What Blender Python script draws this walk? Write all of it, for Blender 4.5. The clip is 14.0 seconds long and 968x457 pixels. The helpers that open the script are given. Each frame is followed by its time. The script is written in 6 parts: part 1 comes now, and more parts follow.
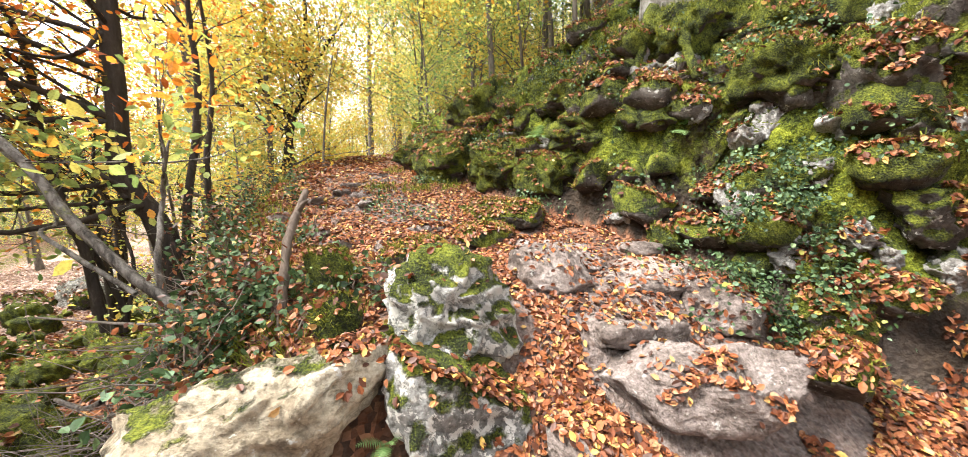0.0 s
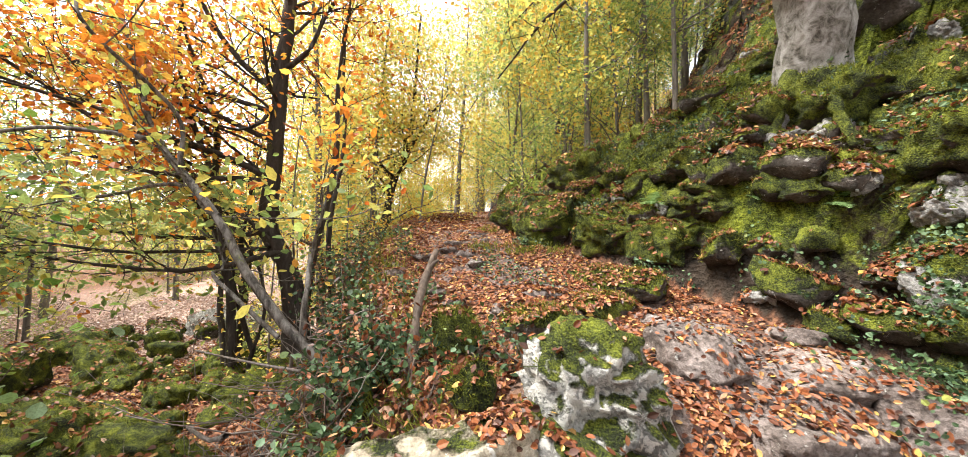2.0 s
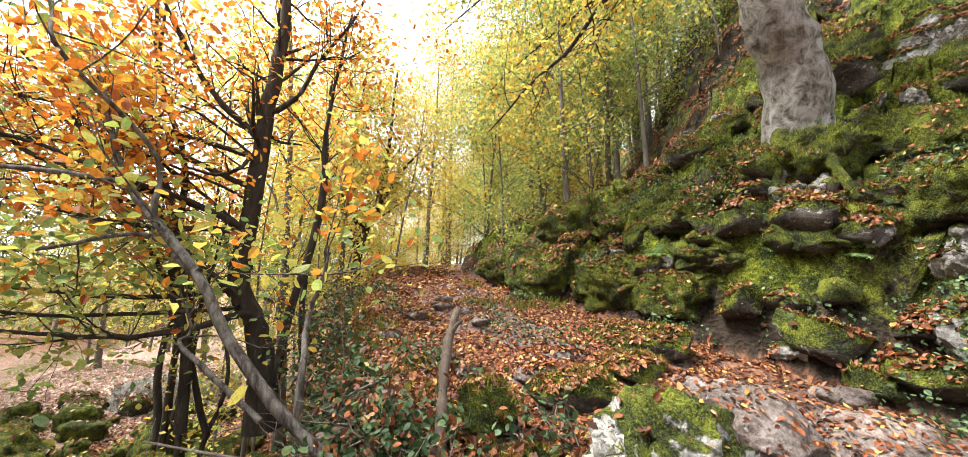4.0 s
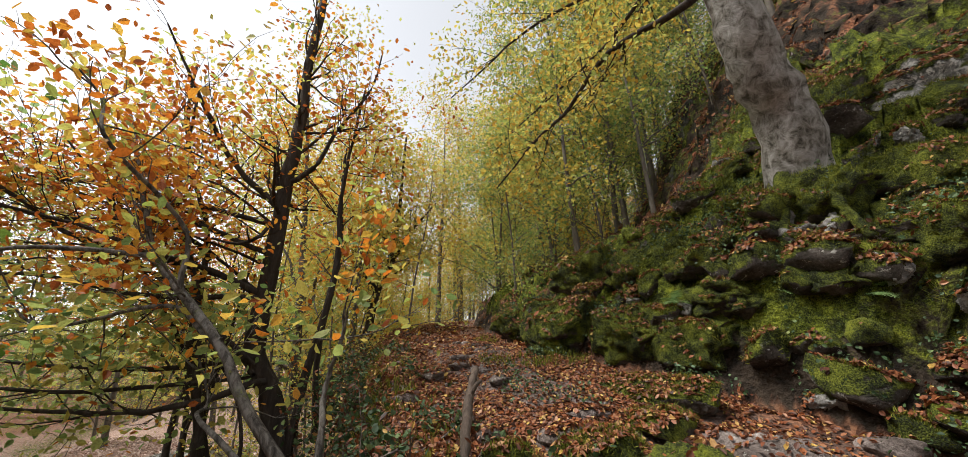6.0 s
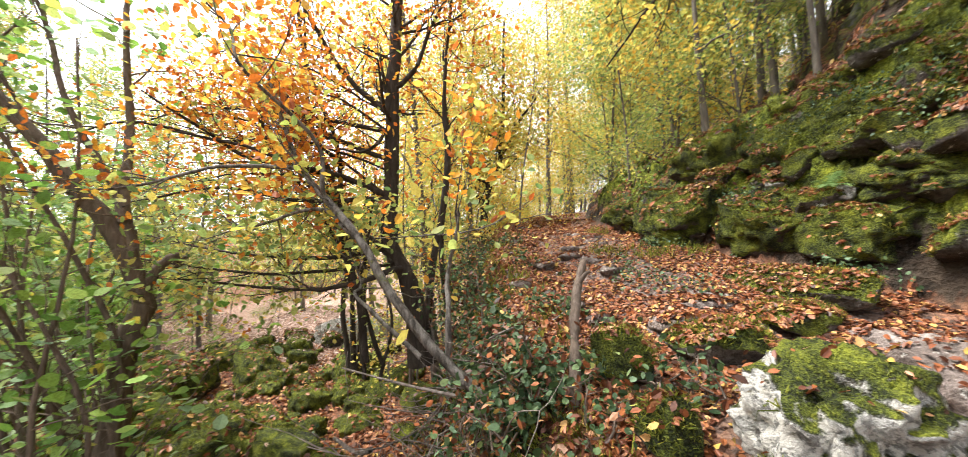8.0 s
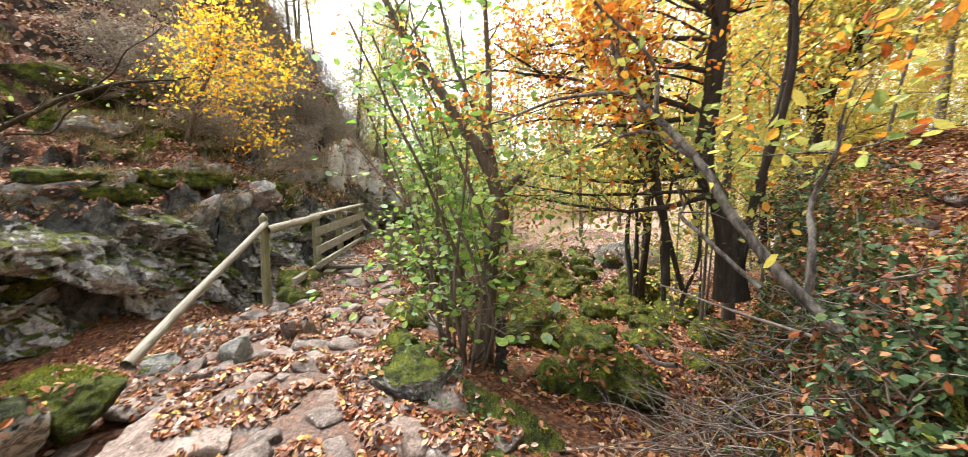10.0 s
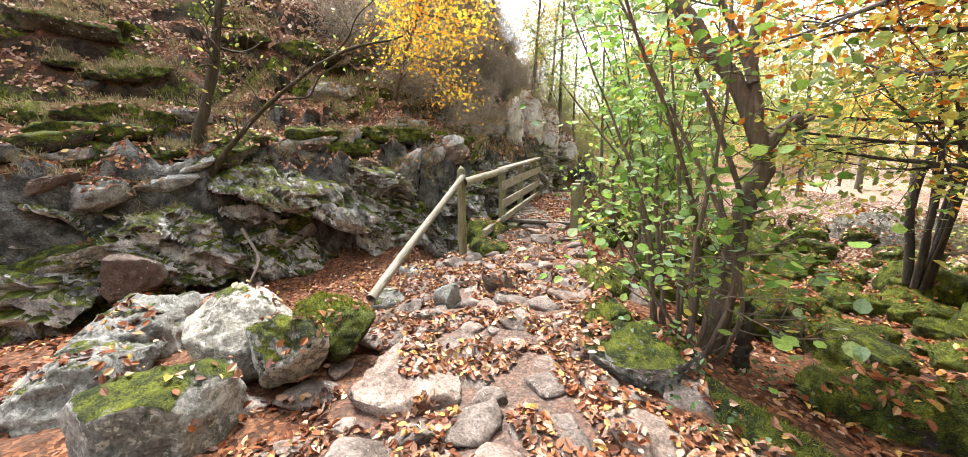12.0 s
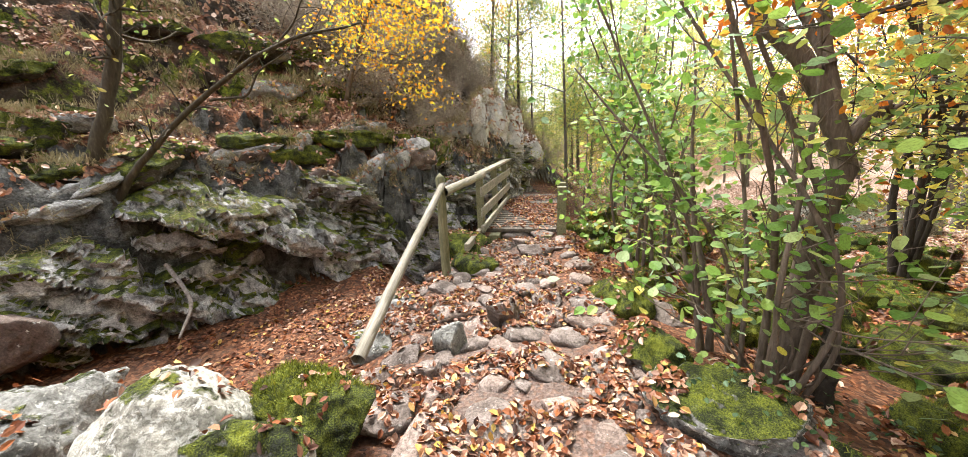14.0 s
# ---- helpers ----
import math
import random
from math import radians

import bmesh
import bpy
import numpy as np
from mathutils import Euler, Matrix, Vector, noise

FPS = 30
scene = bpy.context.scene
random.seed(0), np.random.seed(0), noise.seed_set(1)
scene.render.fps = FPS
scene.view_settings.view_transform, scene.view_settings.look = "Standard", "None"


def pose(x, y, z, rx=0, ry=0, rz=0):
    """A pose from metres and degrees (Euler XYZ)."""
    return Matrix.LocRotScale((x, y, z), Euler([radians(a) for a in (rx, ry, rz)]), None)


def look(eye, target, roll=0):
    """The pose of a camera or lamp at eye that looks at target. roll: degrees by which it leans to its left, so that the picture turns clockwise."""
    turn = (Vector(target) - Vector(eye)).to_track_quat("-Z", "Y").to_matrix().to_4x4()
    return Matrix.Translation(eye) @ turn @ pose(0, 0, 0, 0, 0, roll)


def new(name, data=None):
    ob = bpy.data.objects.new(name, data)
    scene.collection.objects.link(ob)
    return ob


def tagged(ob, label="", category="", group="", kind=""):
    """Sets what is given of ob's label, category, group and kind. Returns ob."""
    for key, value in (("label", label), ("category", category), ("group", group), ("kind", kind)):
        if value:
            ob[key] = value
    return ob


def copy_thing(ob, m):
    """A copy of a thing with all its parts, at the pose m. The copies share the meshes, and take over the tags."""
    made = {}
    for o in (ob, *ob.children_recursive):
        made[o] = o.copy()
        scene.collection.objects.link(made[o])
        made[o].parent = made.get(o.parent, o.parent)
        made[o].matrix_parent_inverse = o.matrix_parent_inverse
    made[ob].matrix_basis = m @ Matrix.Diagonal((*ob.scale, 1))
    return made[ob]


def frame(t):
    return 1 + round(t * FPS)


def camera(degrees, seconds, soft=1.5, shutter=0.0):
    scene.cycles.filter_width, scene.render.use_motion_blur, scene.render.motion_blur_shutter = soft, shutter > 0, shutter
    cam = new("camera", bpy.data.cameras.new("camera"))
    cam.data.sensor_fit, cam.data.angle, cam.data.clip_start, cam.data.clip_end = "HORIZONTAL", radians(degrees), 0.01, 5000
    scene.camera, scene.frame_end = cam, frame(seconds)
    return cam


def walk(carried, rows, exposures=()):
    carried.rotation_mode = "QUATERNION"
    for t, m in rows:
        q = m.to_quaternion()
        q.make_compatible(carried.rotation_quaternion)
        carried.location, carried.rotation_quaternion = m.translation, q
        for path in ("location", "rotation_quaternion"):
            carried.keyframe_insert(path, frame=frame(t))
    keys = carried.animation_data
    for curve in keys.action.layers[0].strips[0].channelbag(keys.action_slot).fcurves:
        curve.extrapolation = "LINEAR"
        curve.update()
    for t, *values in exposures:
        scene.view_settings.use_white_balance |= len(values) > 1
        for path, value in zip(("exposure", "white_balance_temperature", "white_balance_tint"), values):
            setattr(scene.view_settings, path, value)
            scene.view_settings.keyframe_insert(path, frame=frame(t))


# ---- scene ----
from mathutils import bvhtree

cam = camera(103.2, 14.0, 0.6, 0.25)
PATH = [
    (0, (0.062, 0.279, 1.533), (0.191, 2.265, 1.331), -1.0),
    (0.5, (0.052, 0.259, 1.541), (0.004, 2.255, 1.425), -0.3),
    (1, (-0.017, 0.258, 1.544), (-0.213, 2.248, 1.480), 0.3),
    (1.5, (-0.104, 0.285, 1.560), (-0.265, 2.278, 1.621), -0.2),
    (2, (-0.173, 0.311, 1.562), (-0.419, 2.293, 1.660), 1.9),
    (2.5, (-0.236, 0.379, 1.558), (-0.547, 2.349, 1.715), 1.2),
    (3, (-0.306, 0.432, 1.563), (-0.579, 2.397, 1.820), 3.0),
    (3.5, (-0.395, 0.448, 1.564), (-0.546, 2.424, 1.839), 0.7),
    (4, (-0.452, 0.443, 1.572), (-0.502, 2.407, 1.947), 1.1),
    (4.2, (-0.463, 0.440, 1.579), (-0.507, 2.393, 2.008), 1.2),
    (6.3, (-0.463, 0.401, 1.577), (-0.575, 2.290, 2.222), -1.8),
    (6.5, (-0.460, 0.405, 1.578), (-0.591, 2.315, 2.157), -1.9),
    (7, (-0.462, 0.402, 1.577), (-0.666, 2.350, 1.981), -1.8),
    (7.5, (-0.472, 0.389, 1.573), (-0.828, 2.340, 1.835), -1.2),
    (8, (-0.445, 0.423, 1.585), (-1.119, 2.302, 1.703), -1.3),
    (8.5, (-0.462, 0.409, 1.609), (-1.417, 2.166, 1.648), -2.2),
    (9, (-0.468, 0.375, 1.585), (-1.786, 1.880, 1.570), -1.6),
    (9.2, (-0.492, 0.320, 1.575), (-1.910, 1.730, 1.540), -1.7),
    (11.3, (-0.823, 0.061, 1.537), (-2.731, 0.470, 1.101), -0.8),
    (11.5, (-0.883, 0.027, 1.532), (-2.814, 0.354, 1.126), -1.7),
    (12, (-1.070, -0.092, 1.521), (-2.995, 0.190, 1.058), -0.9),
    (12.5, (-1.229, -0.204, 1.540), (-3.157, 0.139, 1.131), -2.1),
    (13, (-1.391, -0.322, 1.539), (-3.283, 0.118, 1.062), -2.6),
    (13.5, (-1.603, -0.354, 1.533), (-3.499, 0.123, 1.110), -2.6),
    (14, (-1.754, -0.353, 1.537), (-3.625, 0.176, 1.072), -2.6),
]
EXPOSURES = [(0, 2.68), (0.5, 2.5), (2.0, 2.38), (4.2, 2.2), (6.3, 1.0), (6.6, 1.15), (7.0, 1.65), (7.5, 2.15), (8.0, 2.3), (9.2, 2.27), (11.3, 2.56), (14, 2.52)]
walk(cam, [(t, look(eye, target, roll)) for t, eye, target, roll in PATH], EXPOSURES)

# ---- world and sun: a bright, overcast autumn day ----
world = bpy.data.worlds.new("overcast_sky")
scene.world = world
world.use_nodes = True
wn, wl = world.node_tree.nodes, world.node_tree.links
sky = wn.new("ShaderNodeTexSky")
sky.sky_type, sky.sun_disc = "NISHITA", False
sky.sun_elevation, sky.sun_rotation = radians(60), radians(262)
pale = wn.new("ShaderNodeHueSaturation")
pale.inputs["Saturation"].default_value = 0.16
wl.new(sky.outputs[0], pale.inputs["Color"])
wl.new(pale.outputs[0], wn["Background"].inputs[0])
wn["Background"].inputs[1].default_value = 0.125
sun = new("sun", bpy.data.lights.new("sun", "SUN"))
sun.data.energy, sun.data.angle, sun.data.color = 2.2, radians(22), (1.0, 0.95, 0.88)
sun.matrix_world = look((0, 0, 20), (math.sin(radians(82)) * 5, math.cos(radians(82)) * 5, 11.4))

rng = np.random.default_rng(7)

# ---- materials ----


def nodes_of(name):
    m = bpy.data.materials.new(name)
    m.use_nodes = True
    return m, m.node_tree.nodes, m.node_tree.links, m.node_tree.nodes["Principled BSDF"]


def ramp_node(n, stops):
    r = n.new("ShaderNodeValToRGB")
    while len(r.color_ramp.elements) < len(stops):
        r.color_ramp.elements.new(0.5)
    for el, (at, col) in zip(r.color_ramp.elements, stops):
        el.position, el.color = at, (*col, 1) if len(col) == 3 else col
    return r


def noise_node(n, l, vec, scale, detail=6, rough=0.6, warp=0.0):
    t = n.new("ShaderNodeTexNoise")
    t.inputs["Scale"].default_value, t.inputs["Detail"].default_value = scale, detail
    t.inputs["Roughness"].default_value, t.inputs["Distortion"].default_value = rough, warp
    l.new(vec, t.inputs["Vector"])
    return t


def mixed(n, l, fac, a, b):
    m = n.new("ShaderNodeMix")
    m.data_type = "RGBA"
    for sock, v in ((m.inputs[0], fac), (m.inputs[6], a), (m.inputs[7], b)):
        if isinstance(v, (int, float)):
            sock.default_value = v
        elif isinstance(v, tuple):
            sock.default_value = (*v, 1)
        else:
            l.new(v, sock)
    return m.outputs[2]


def calc(n, l, op, a, b, clamp=False):
    m = n.new("ShaderNodeMath")
    m.operation, m.use_clamp = op, clamp
    for sock, v in ((m.inputs[0], a), (m.inputs[1], b)):
        if isinstance(v, (int, float)):
            sock.default_value = v
        else:
            l.new(v, sock)
    return m.outputs[0]


def bumped(n, l, bsdf, height, strength, distance=0.02):
    b = n.new("ShaderNodeBump")
    b.inputs["Strength"].default_value, b.inputs["Distance"].default_value = strength, distance
    l.new(height, b.inputs["Height"])
    l.new(b.outputs[0], bsdf.inputs["Normal"])


def moss_color(n, l, vec):
    a = noise_node(n, l, vec, 9, 8, 0.7)
    b = noise_node(n, l, vec, 160, 3, 0.6)
    f = calc(n, l, "ADD", calc(n, l, "MULTIPLY", a.outputs[0], 0.6), calc(n, l, "MULTIPLY", b.outputs[0], 0.4))
    r = ramp_node(n, [(0.37, (0.007, 0.009, 0.002)), (0.45, (0.024, 0.034, 0.005)), (0.53, (0.115, 0.14, 0.013)), (0.62, (0.28, 0.31, 0.03))])
    l.new(f, r.inputs[0])
    return r.outputs[0], b.outputs[0]


def stone_color(n, l, vec, stops, scale=4.0):
    a = noise_node(n, l, vec, scale, 10, 0.68, 0.6)
    r = ramp_node(n, stops)
    l.new(a.outputs[0], r.inputs[0])
    fine = noise_node(n, l, vec, scale * 14, 6, 0.7)
    shade = ramp_node(n, [(0.34, (0.38, 0.37, 0.35)), (0.6, (1.15, 1.15, 1.15))])
    l.new(fine.outputs[0], shade.inputs[0])
    m = n.new("ShaderNodeMix")
    m.data_type, m.blend_type = "RGBA", "MULTIPLY"
    m.inputs[0].default_value = 0.9
    l.new(r.outputs[0], m.inputs[6]), l.new(shade.outputs[0], m.inputs[7])
    crack = n.new("ShaderNodeTexVoronoi")
    crack.feature = "DISTANCE_TO_EDGE"
    crack.inputs["Scale"].default_value = scale * 1.1
    wob = n.new("ShaderNodeVectorMath")
    wob.operation = "MULTIPLY_ADD"
    l.new(a.outputs["Color"], wob.inputs[0])
    wob.inputs[1].default_value = (0.5, 0.5, 0.5)
    l.new(vec, wob.inputs[2])
    l.new(wob.outputs[0], crack.inputs["Vector"])
    cr = ramp_node(n, [(0.0, (0.35, 0.33, 0.3)), (0.035, (1, 1, 1))])
    l.new(crack.outputs[0], cr.inputs[0])
    m2 = n.new("ShaderNodeMix")
    m2.data_type, m2.blend_type = "RGBA", "MULTIPLY"
    m2.inputs[0].default_value = 0.55
    l.new(m.outputs[2], m2.inputs[6]), l.new(cr.outputs[0], m2.inputs[7])
    h = calc(n, l, "ADD", a.outputs[0], calc(n, l, "MULTIPLY", fine.outputs[0], 0.35))
    return m2.outputs[2], h


def rock_material(name, stops, moss=0.0, lichen=0.0, scale=4.0, rough=0.85):
    """Weathered stone. moss: how far moss creeps over what faces up; lichen: pale crusts."""
    m, n, l, bsdf = nodes_of(name)
    geo = n.new("ShaderNodeNewGeometry")
    vec = geo.outputs["Position"]
    col, h = stone_color(n, l, vec, stops, scale)
    if lichen:
        spot = noise_node(n, l, vec, 26, 7, 0.7, 0.3)
        r = ramp_node(n, [(0.63 - lichen * 0.16, (0, 0, 0)), (0.68 - lichen * 0.16, (1, 1, 1))])
        l.new(spot.outputs[0], r.inputs[0])
        col = mixed(n, l, r.outputs[0], col, (0.50, 0.49, 0.45))
    if moss:
        sep = n.new("ShaderNodeSeparateXYZ")
        l.new(geo.outputs["Normal"], sep.inputs[0])
        patch = noise_node(n, l, vec, 5.5, 7, 0.65)
        f = calc(n, l, "ADD", calc(n, l, "MULTIPLY", sep.outputs[2], 0.45), patch.outputs[0])
        r = ramp_node(n, [(1.15 - moss * 0.75, (0, 0, 0)), (1.23 - moss * 0.75, (1, 1, 1))])
        l.new(f, r.inputs[0])
        green, mh = moss_color(n, l, vec)
        col = mixed(n, l, r.outputs[0], col, green)
        h = calc(n, l, "ADD", h, calc(n, l, "MULTIPLY", calc(n, l, "ADD", mh, 0.5), r.outputs[0]))
    l.new(col, bsdf.inputs["Base Color"])
    bsdf.inputs["Roughness"].default_value = rough
    bsdf.inputs["Specular IOR Level"].default_value = 0.3
    bumped(n, l, bsdf, h, 1.0, 0.035)
    return m


GREY = [(0.28, (0.07, 0.07, 0.065)), (0.42, (0.17, 0.17, 0.16)), (0.55, (0.29, 0.29, 0.275)), (0.7, (0.45, 0.45, 0.43))]
CREAM = [(0.28, (0.12, 0.09, 0.06)), (0.42, (0.28, 0.23, 0.16)), (0.55, (0.46, 0.41, 0.31)), (0.7, (0.6, 0.56, 0.46))]
RUST = [(0.28, (0.05, 0.038, 0.032)), (0.42, (0.15, 0.12, 0.105)), (0.55, (0.26, 0.215, 0.195)), (0.72, (0.40, 0.35, 0.32))]
stone_step = rock_material("worn_path_stone", RUST, 0.05, 0.1, 5)
stone_grey = rock_material("grey_limestone", GREY, 0.3, 0.3, 4)
stone_cream = rock_material("cream_limestone", CREAM, 0.36, 0.15, 3.5)
stone_lichen = rock_material("lichened_limestone", GREY, 0.82, 0.8, 5)
# Dark stone below the moss also carries the shade of undersides in its colour.
DARK = [(0.3, (0.02, 0.016, 0.013)), (0.45, (0.06, 0.05, 0.042)), (0.58, (0.12, 0.105, 0.092)), (0.74, (0.24, 0.22, 0.2))]
stone_mossy = rock_material("half_mossy_stone", DARK, 0.98, 0.25, 5)
stone_green = rock_material("moss_covered_stone", DARK, 1.26, 0.1, 5)
stone_white = rock_material("white_limestone", [(0.3, (0.08, 0.08, 0.075)), (0.44, (0.24, 0.235, 0.225)), (0.62, (0.50, 0.49, 0.47))], 0.6, 0.4, 6)
stone_patch = rock_material("lichen_patched_limestone", GREY, 0.71, 0.8, 4.5)
stone_low = rock_material("moss_streaked_limestone", GREY, 0.52, 0.6, 4)
stone_round = rock_material("speckled_limestone", [(0.28, (0.10, 0.095, 0.08)), (0.42, (0.24, 0.23, 0.20)), (0.55, (0.38, 0.365, 0.32)), (0.7, (0.52, 0.50, 0.45))], 0.3, 0.7, 4)
stone_cap = rock_material("moss_capped_limestone", GREY, 0.67, 1.0, 6)
stone_face = rock_material("white_limestone_face", [(0.3, (0.18, 0.18, 0.175)), (0.42, (0.55, 0.55, 0.54)), (0.58, (0.78, 0.77, 0.75))], 0.12, 0.2, 5)
stone_cliff = rock_material("cliff_limestone", [(0.28, (0.03, 0.03, 0.03)), (0.40, (0.15, 0.15, 0.15)), (0.52, (0.32, 0.32, 0.32)), (0.68, (0.52, 0.52, 0.51))], 0.3, 0.15, 5)
stone_crag = rock_material("fissured_cliff_limestone", [(0.32, (0.025, 0.024, 0.022)), (0.42, (0.16, 0.16, 0.16)), (0.52, (0.42, 0.42, 0.42)), (0.64, (0.70, 0.70, 0.69))], 0.5, 0.2, 6)
stone_red = rock_material("reddish_path_stone", [(0.28, (0.07, 0.045, 0.035)), (0.42, (0.22, 0.165, 0.14)), (0.55, (0.36, 0.285, 0.25)), (0.72, (0.48, 0.41, 0.37))], 0.04, 0.1, 5)
stone_dark = rock_material("dark_brown_stone", [(0.3, (0.05, 0.035, 0.03)), (0.5, (0.12, 0.085, 0.07)), (0.7, (0.2, 0.15, 0.13))], 0.15, 0.05, 4, 0.6)


def ground_material():
    m, n, l, bsdf = nodes_of("forest_floor")
    geo = n.new("ShaderNodeNewGeometry")
    vec = geo.outputs["Position"]
    cover = n.new("ShaderNodeAttribute")
    cover.attribute_name = "cover"
    sep = n.new("ShaderNodeSeparateColor")
    l.new(cover.outputs["Color"], sep.inputs[0])
    # leaf litter: small flakes in leaf colours
    flake = n.new("ShaderNodeTexVoronoi")
    flake.inputs["Scale"].default_value = 44
    l.new(vec, flake.inputs["Vector"])
    pick = n.new("ShaderNodeSeparateColor")
    l.new(flake.outputs["Color"], pick.inputs[0])
    lit = ramp_node(n, [(0.0, (0.045, 0.019, 0.011)), (0.4, (0.12, 0.045, 0.022)), (0.7, (0.22, 0.085, 0.04)), (0.92, (0.34, 0.16, 0.085))])
    l.new(pick.outputs[0], lit.inputs[0])
    soil = ramp_node(n, [(0.3, (0.03, 0.02, 0.014)), (0.7, (0.13, 0.085, 0.06))])
    big = noise_node(n, l, vec, 7, 8, 0.7)
    l.new(big.outputs[0], soil.inputs[0])
    wear = ramp_node(n, [(0.42, (0, 0, 0)), (0.58, (1, 1, 1))])
    l.new(big.outputs[0], wear.inputs[0])
    col = mixed(n, l, calc(n, l, "MULTIPLY", wear.outputs[0], 0.55), lit.outputs[0], soil.outputs[0])
    # bare dark soil where too steep for leaves to lie, blackened further for crevice shade
    up = n.new("ShaderNodeSeparateXYZ")
    l.new(geo.outputs["Normal"], up.inputs[0])
    lie = ramp_node(n, [(0.55, (0, 0, 0)), (0.8, (1, 1, 1))])
    l.new(up.outputs[2], lie.inputs[0])
    under = ramp_node(n, [(0.38, (0.008, 0.006, 0.004)), (0.7, (0.085, 0.062, 0.044))])
    l.new(big.outputs[0], under.inputs[0])
    col = mixed(n, l, lie.outputs[0], under.outputs[0], col)
    # pale litter on the open meadow, its open-sky brightness put into the colour
    whitened = ramp_node(n, [(0.0, (0.22, 0.13, 0.09)), (0.5, (0.46, 0.33, 0.27)), (1.0, (0.66, 0.54, 0.47))])
    l.new(pick.outputs[1], whitened.inputs[0])
    col = mixed(n, l, cover.outputs["Alpha"], col, whitened.outputs[0])
    # trodden path
    dirt = ramp_node(n, [(0.3, (0.065, 0.05, 0.042)), (0.52, (0.19, 0.155, 0.14)), (0.72, (0.34, 0.29, 0.27))])
    grit = noise_node(n, l, vec, 55, 5, 0.7)
    l.new(grit.outputs[0], dirt.inputs[0])
    col = mixed(n, l, sep.outputs[2], col, dirt.outputs[0])
    rock, rh = stone_color(n, l, vec, [(0.3, (0.015, 0.015, 0.015)), (0.45, (0.07, 0.07, 0.068)), (0.58, (0.17, 0.17, 0.165)), (0.72, (0.34, 0.34, 0.33))], 5)
    edge = noise_node(n, l, vec, 14, 6, 0.7)
    rf = ramp_node(n, [(0.48, (0, 0, 0)), (0.56, (1, 1, 1))])
    l.new(calc(n, l, "ADD", calc(n, l, "MULTIPLY", edge.outputs[0], 0.5), calc(n, l, "MULTIPLY", sep.outputs[1], 0.52)), rf.inputs[0])
    col = mixed(n, l, rf.outputs[0], col, rock)
    green, mh = moss_color(n, l, vec)
    mf = ramp_node(n, [(0.46, (0, 0, 0)), (0.56, (1, 1, 1))])
    l.new(calc(n, l, "ADD", calc(n, l, "MULTIPLY", edge.outputs["Fac"], 0.5), calc(n, l, "MULTIPLY", sep.outputs[0], 0.5)), mf.inputs[0])
    col = mixed(n, l, mf.outputs[0], col, green)
    l.new(col, bsdf.inputs["Base Color"])
    bsdf.inputs["Roughness"].default_value = 0.9
    bsdf.inputs["Specular IOR Level"].default_value = 0.2
    h = calc(n, l, "ADD", calc(n, l, "MULTIPLY", flake.outputs["Distance"], 0.6), calc(n, l, "ADD", rh, calc(n, l, "MULTIPLY", mh, 0.5)))
    bumped(n, l, bsdf, h, 0.9, 0.03)
    return m


def leaf_material(name, stops, glow=0.35, rough=0.55):
    """Thin leaves, each in its own colour, that let light through."""
    m, n, l, bsdf = nodes_of(name)
    geo = n.new("ShaderNodeNewGeometry")
    r = ramp_node(n, stops)
    l.new(geo.outputs["Random Per Island"], r.inputs[0])
    spot = noise_node(n, l, geo.outputs["Position"], 120, 3, 0.6)
    dark = ramp_node(n, [(0.35, (0.55, 0.5, 0.42)), (0.55, (1, 1, 1))])
    l.new(spot.outputs[0], dark.inputs[0])
    m2 = n.new("ShaderNodeMix")
    m2.data_type, m2.blend_type = "RGBA", "MULTIPLY"
    m2.inputs[0].default_value = 0.6
    l.new(r.outputs[0], m2.inputs[6]), l.new(dark.outputs[0], m2.inputs[7])
    l.new(m2.outputs[2], bsdf.inputs["Base Color"])
    bsdf.inputs["Roughness"].default_value = rough
    bsdf.inputs["Specular IOR Level"].default_value = 0.35
    if glow:
        tr = n.new("ShaderNodeBsdfTranslucent")
        l.new(m2.outputs[2], tr.inputs[0])
        mix = n.new("ShaderNodeMixShader")
        mix.inputs[0].default_value = glow
        l.new(bsdf.outputs[0], mix.inputs[1]), l.new(tr.outputs[0], mix.inputs[2])
        l.new(mix.outputs[0], n["Material Output"].inputs[0])
    return m


litter_leaf = leaf_material("fallen_leaf", [(0.0, (0.035, 0.016, 0.01)), (0.22, (0.105, 0.034, 0.016)), (0.45, (0.21, 0.064, 0.024)), (0.68, (0.31, 0.105, 0.036)), (0.86, (0.38, 0.19, 0.10)), (0.98, (0.55, 0.36, 0.09))], 0.12, 0.5)
pale_litter = leaf_material("pale_fallen_leaf", [(0.0, (0.12, 0.05, 0.03)), (0.35, (0.33, 0.165, 0.105)), (0.7, (0.50, 0.31, 0.22)), (0.9, (0.60, 0.44, 0.34)), (1.0, (0.66, 0.47, 0.10))], 0.12, 0.5)
# meadow leaves: pale by nature, coloured brighter still for the open sky above
meadow_litter = leaf_material("brightened_meadow_leaf", [(0.0, (0.30, 0.18, 0.13)), (0.5, (0.55, 0.39, 0.32)), (1.0, (0.70, 0.57, 0.50))], 0.12, 0.5)
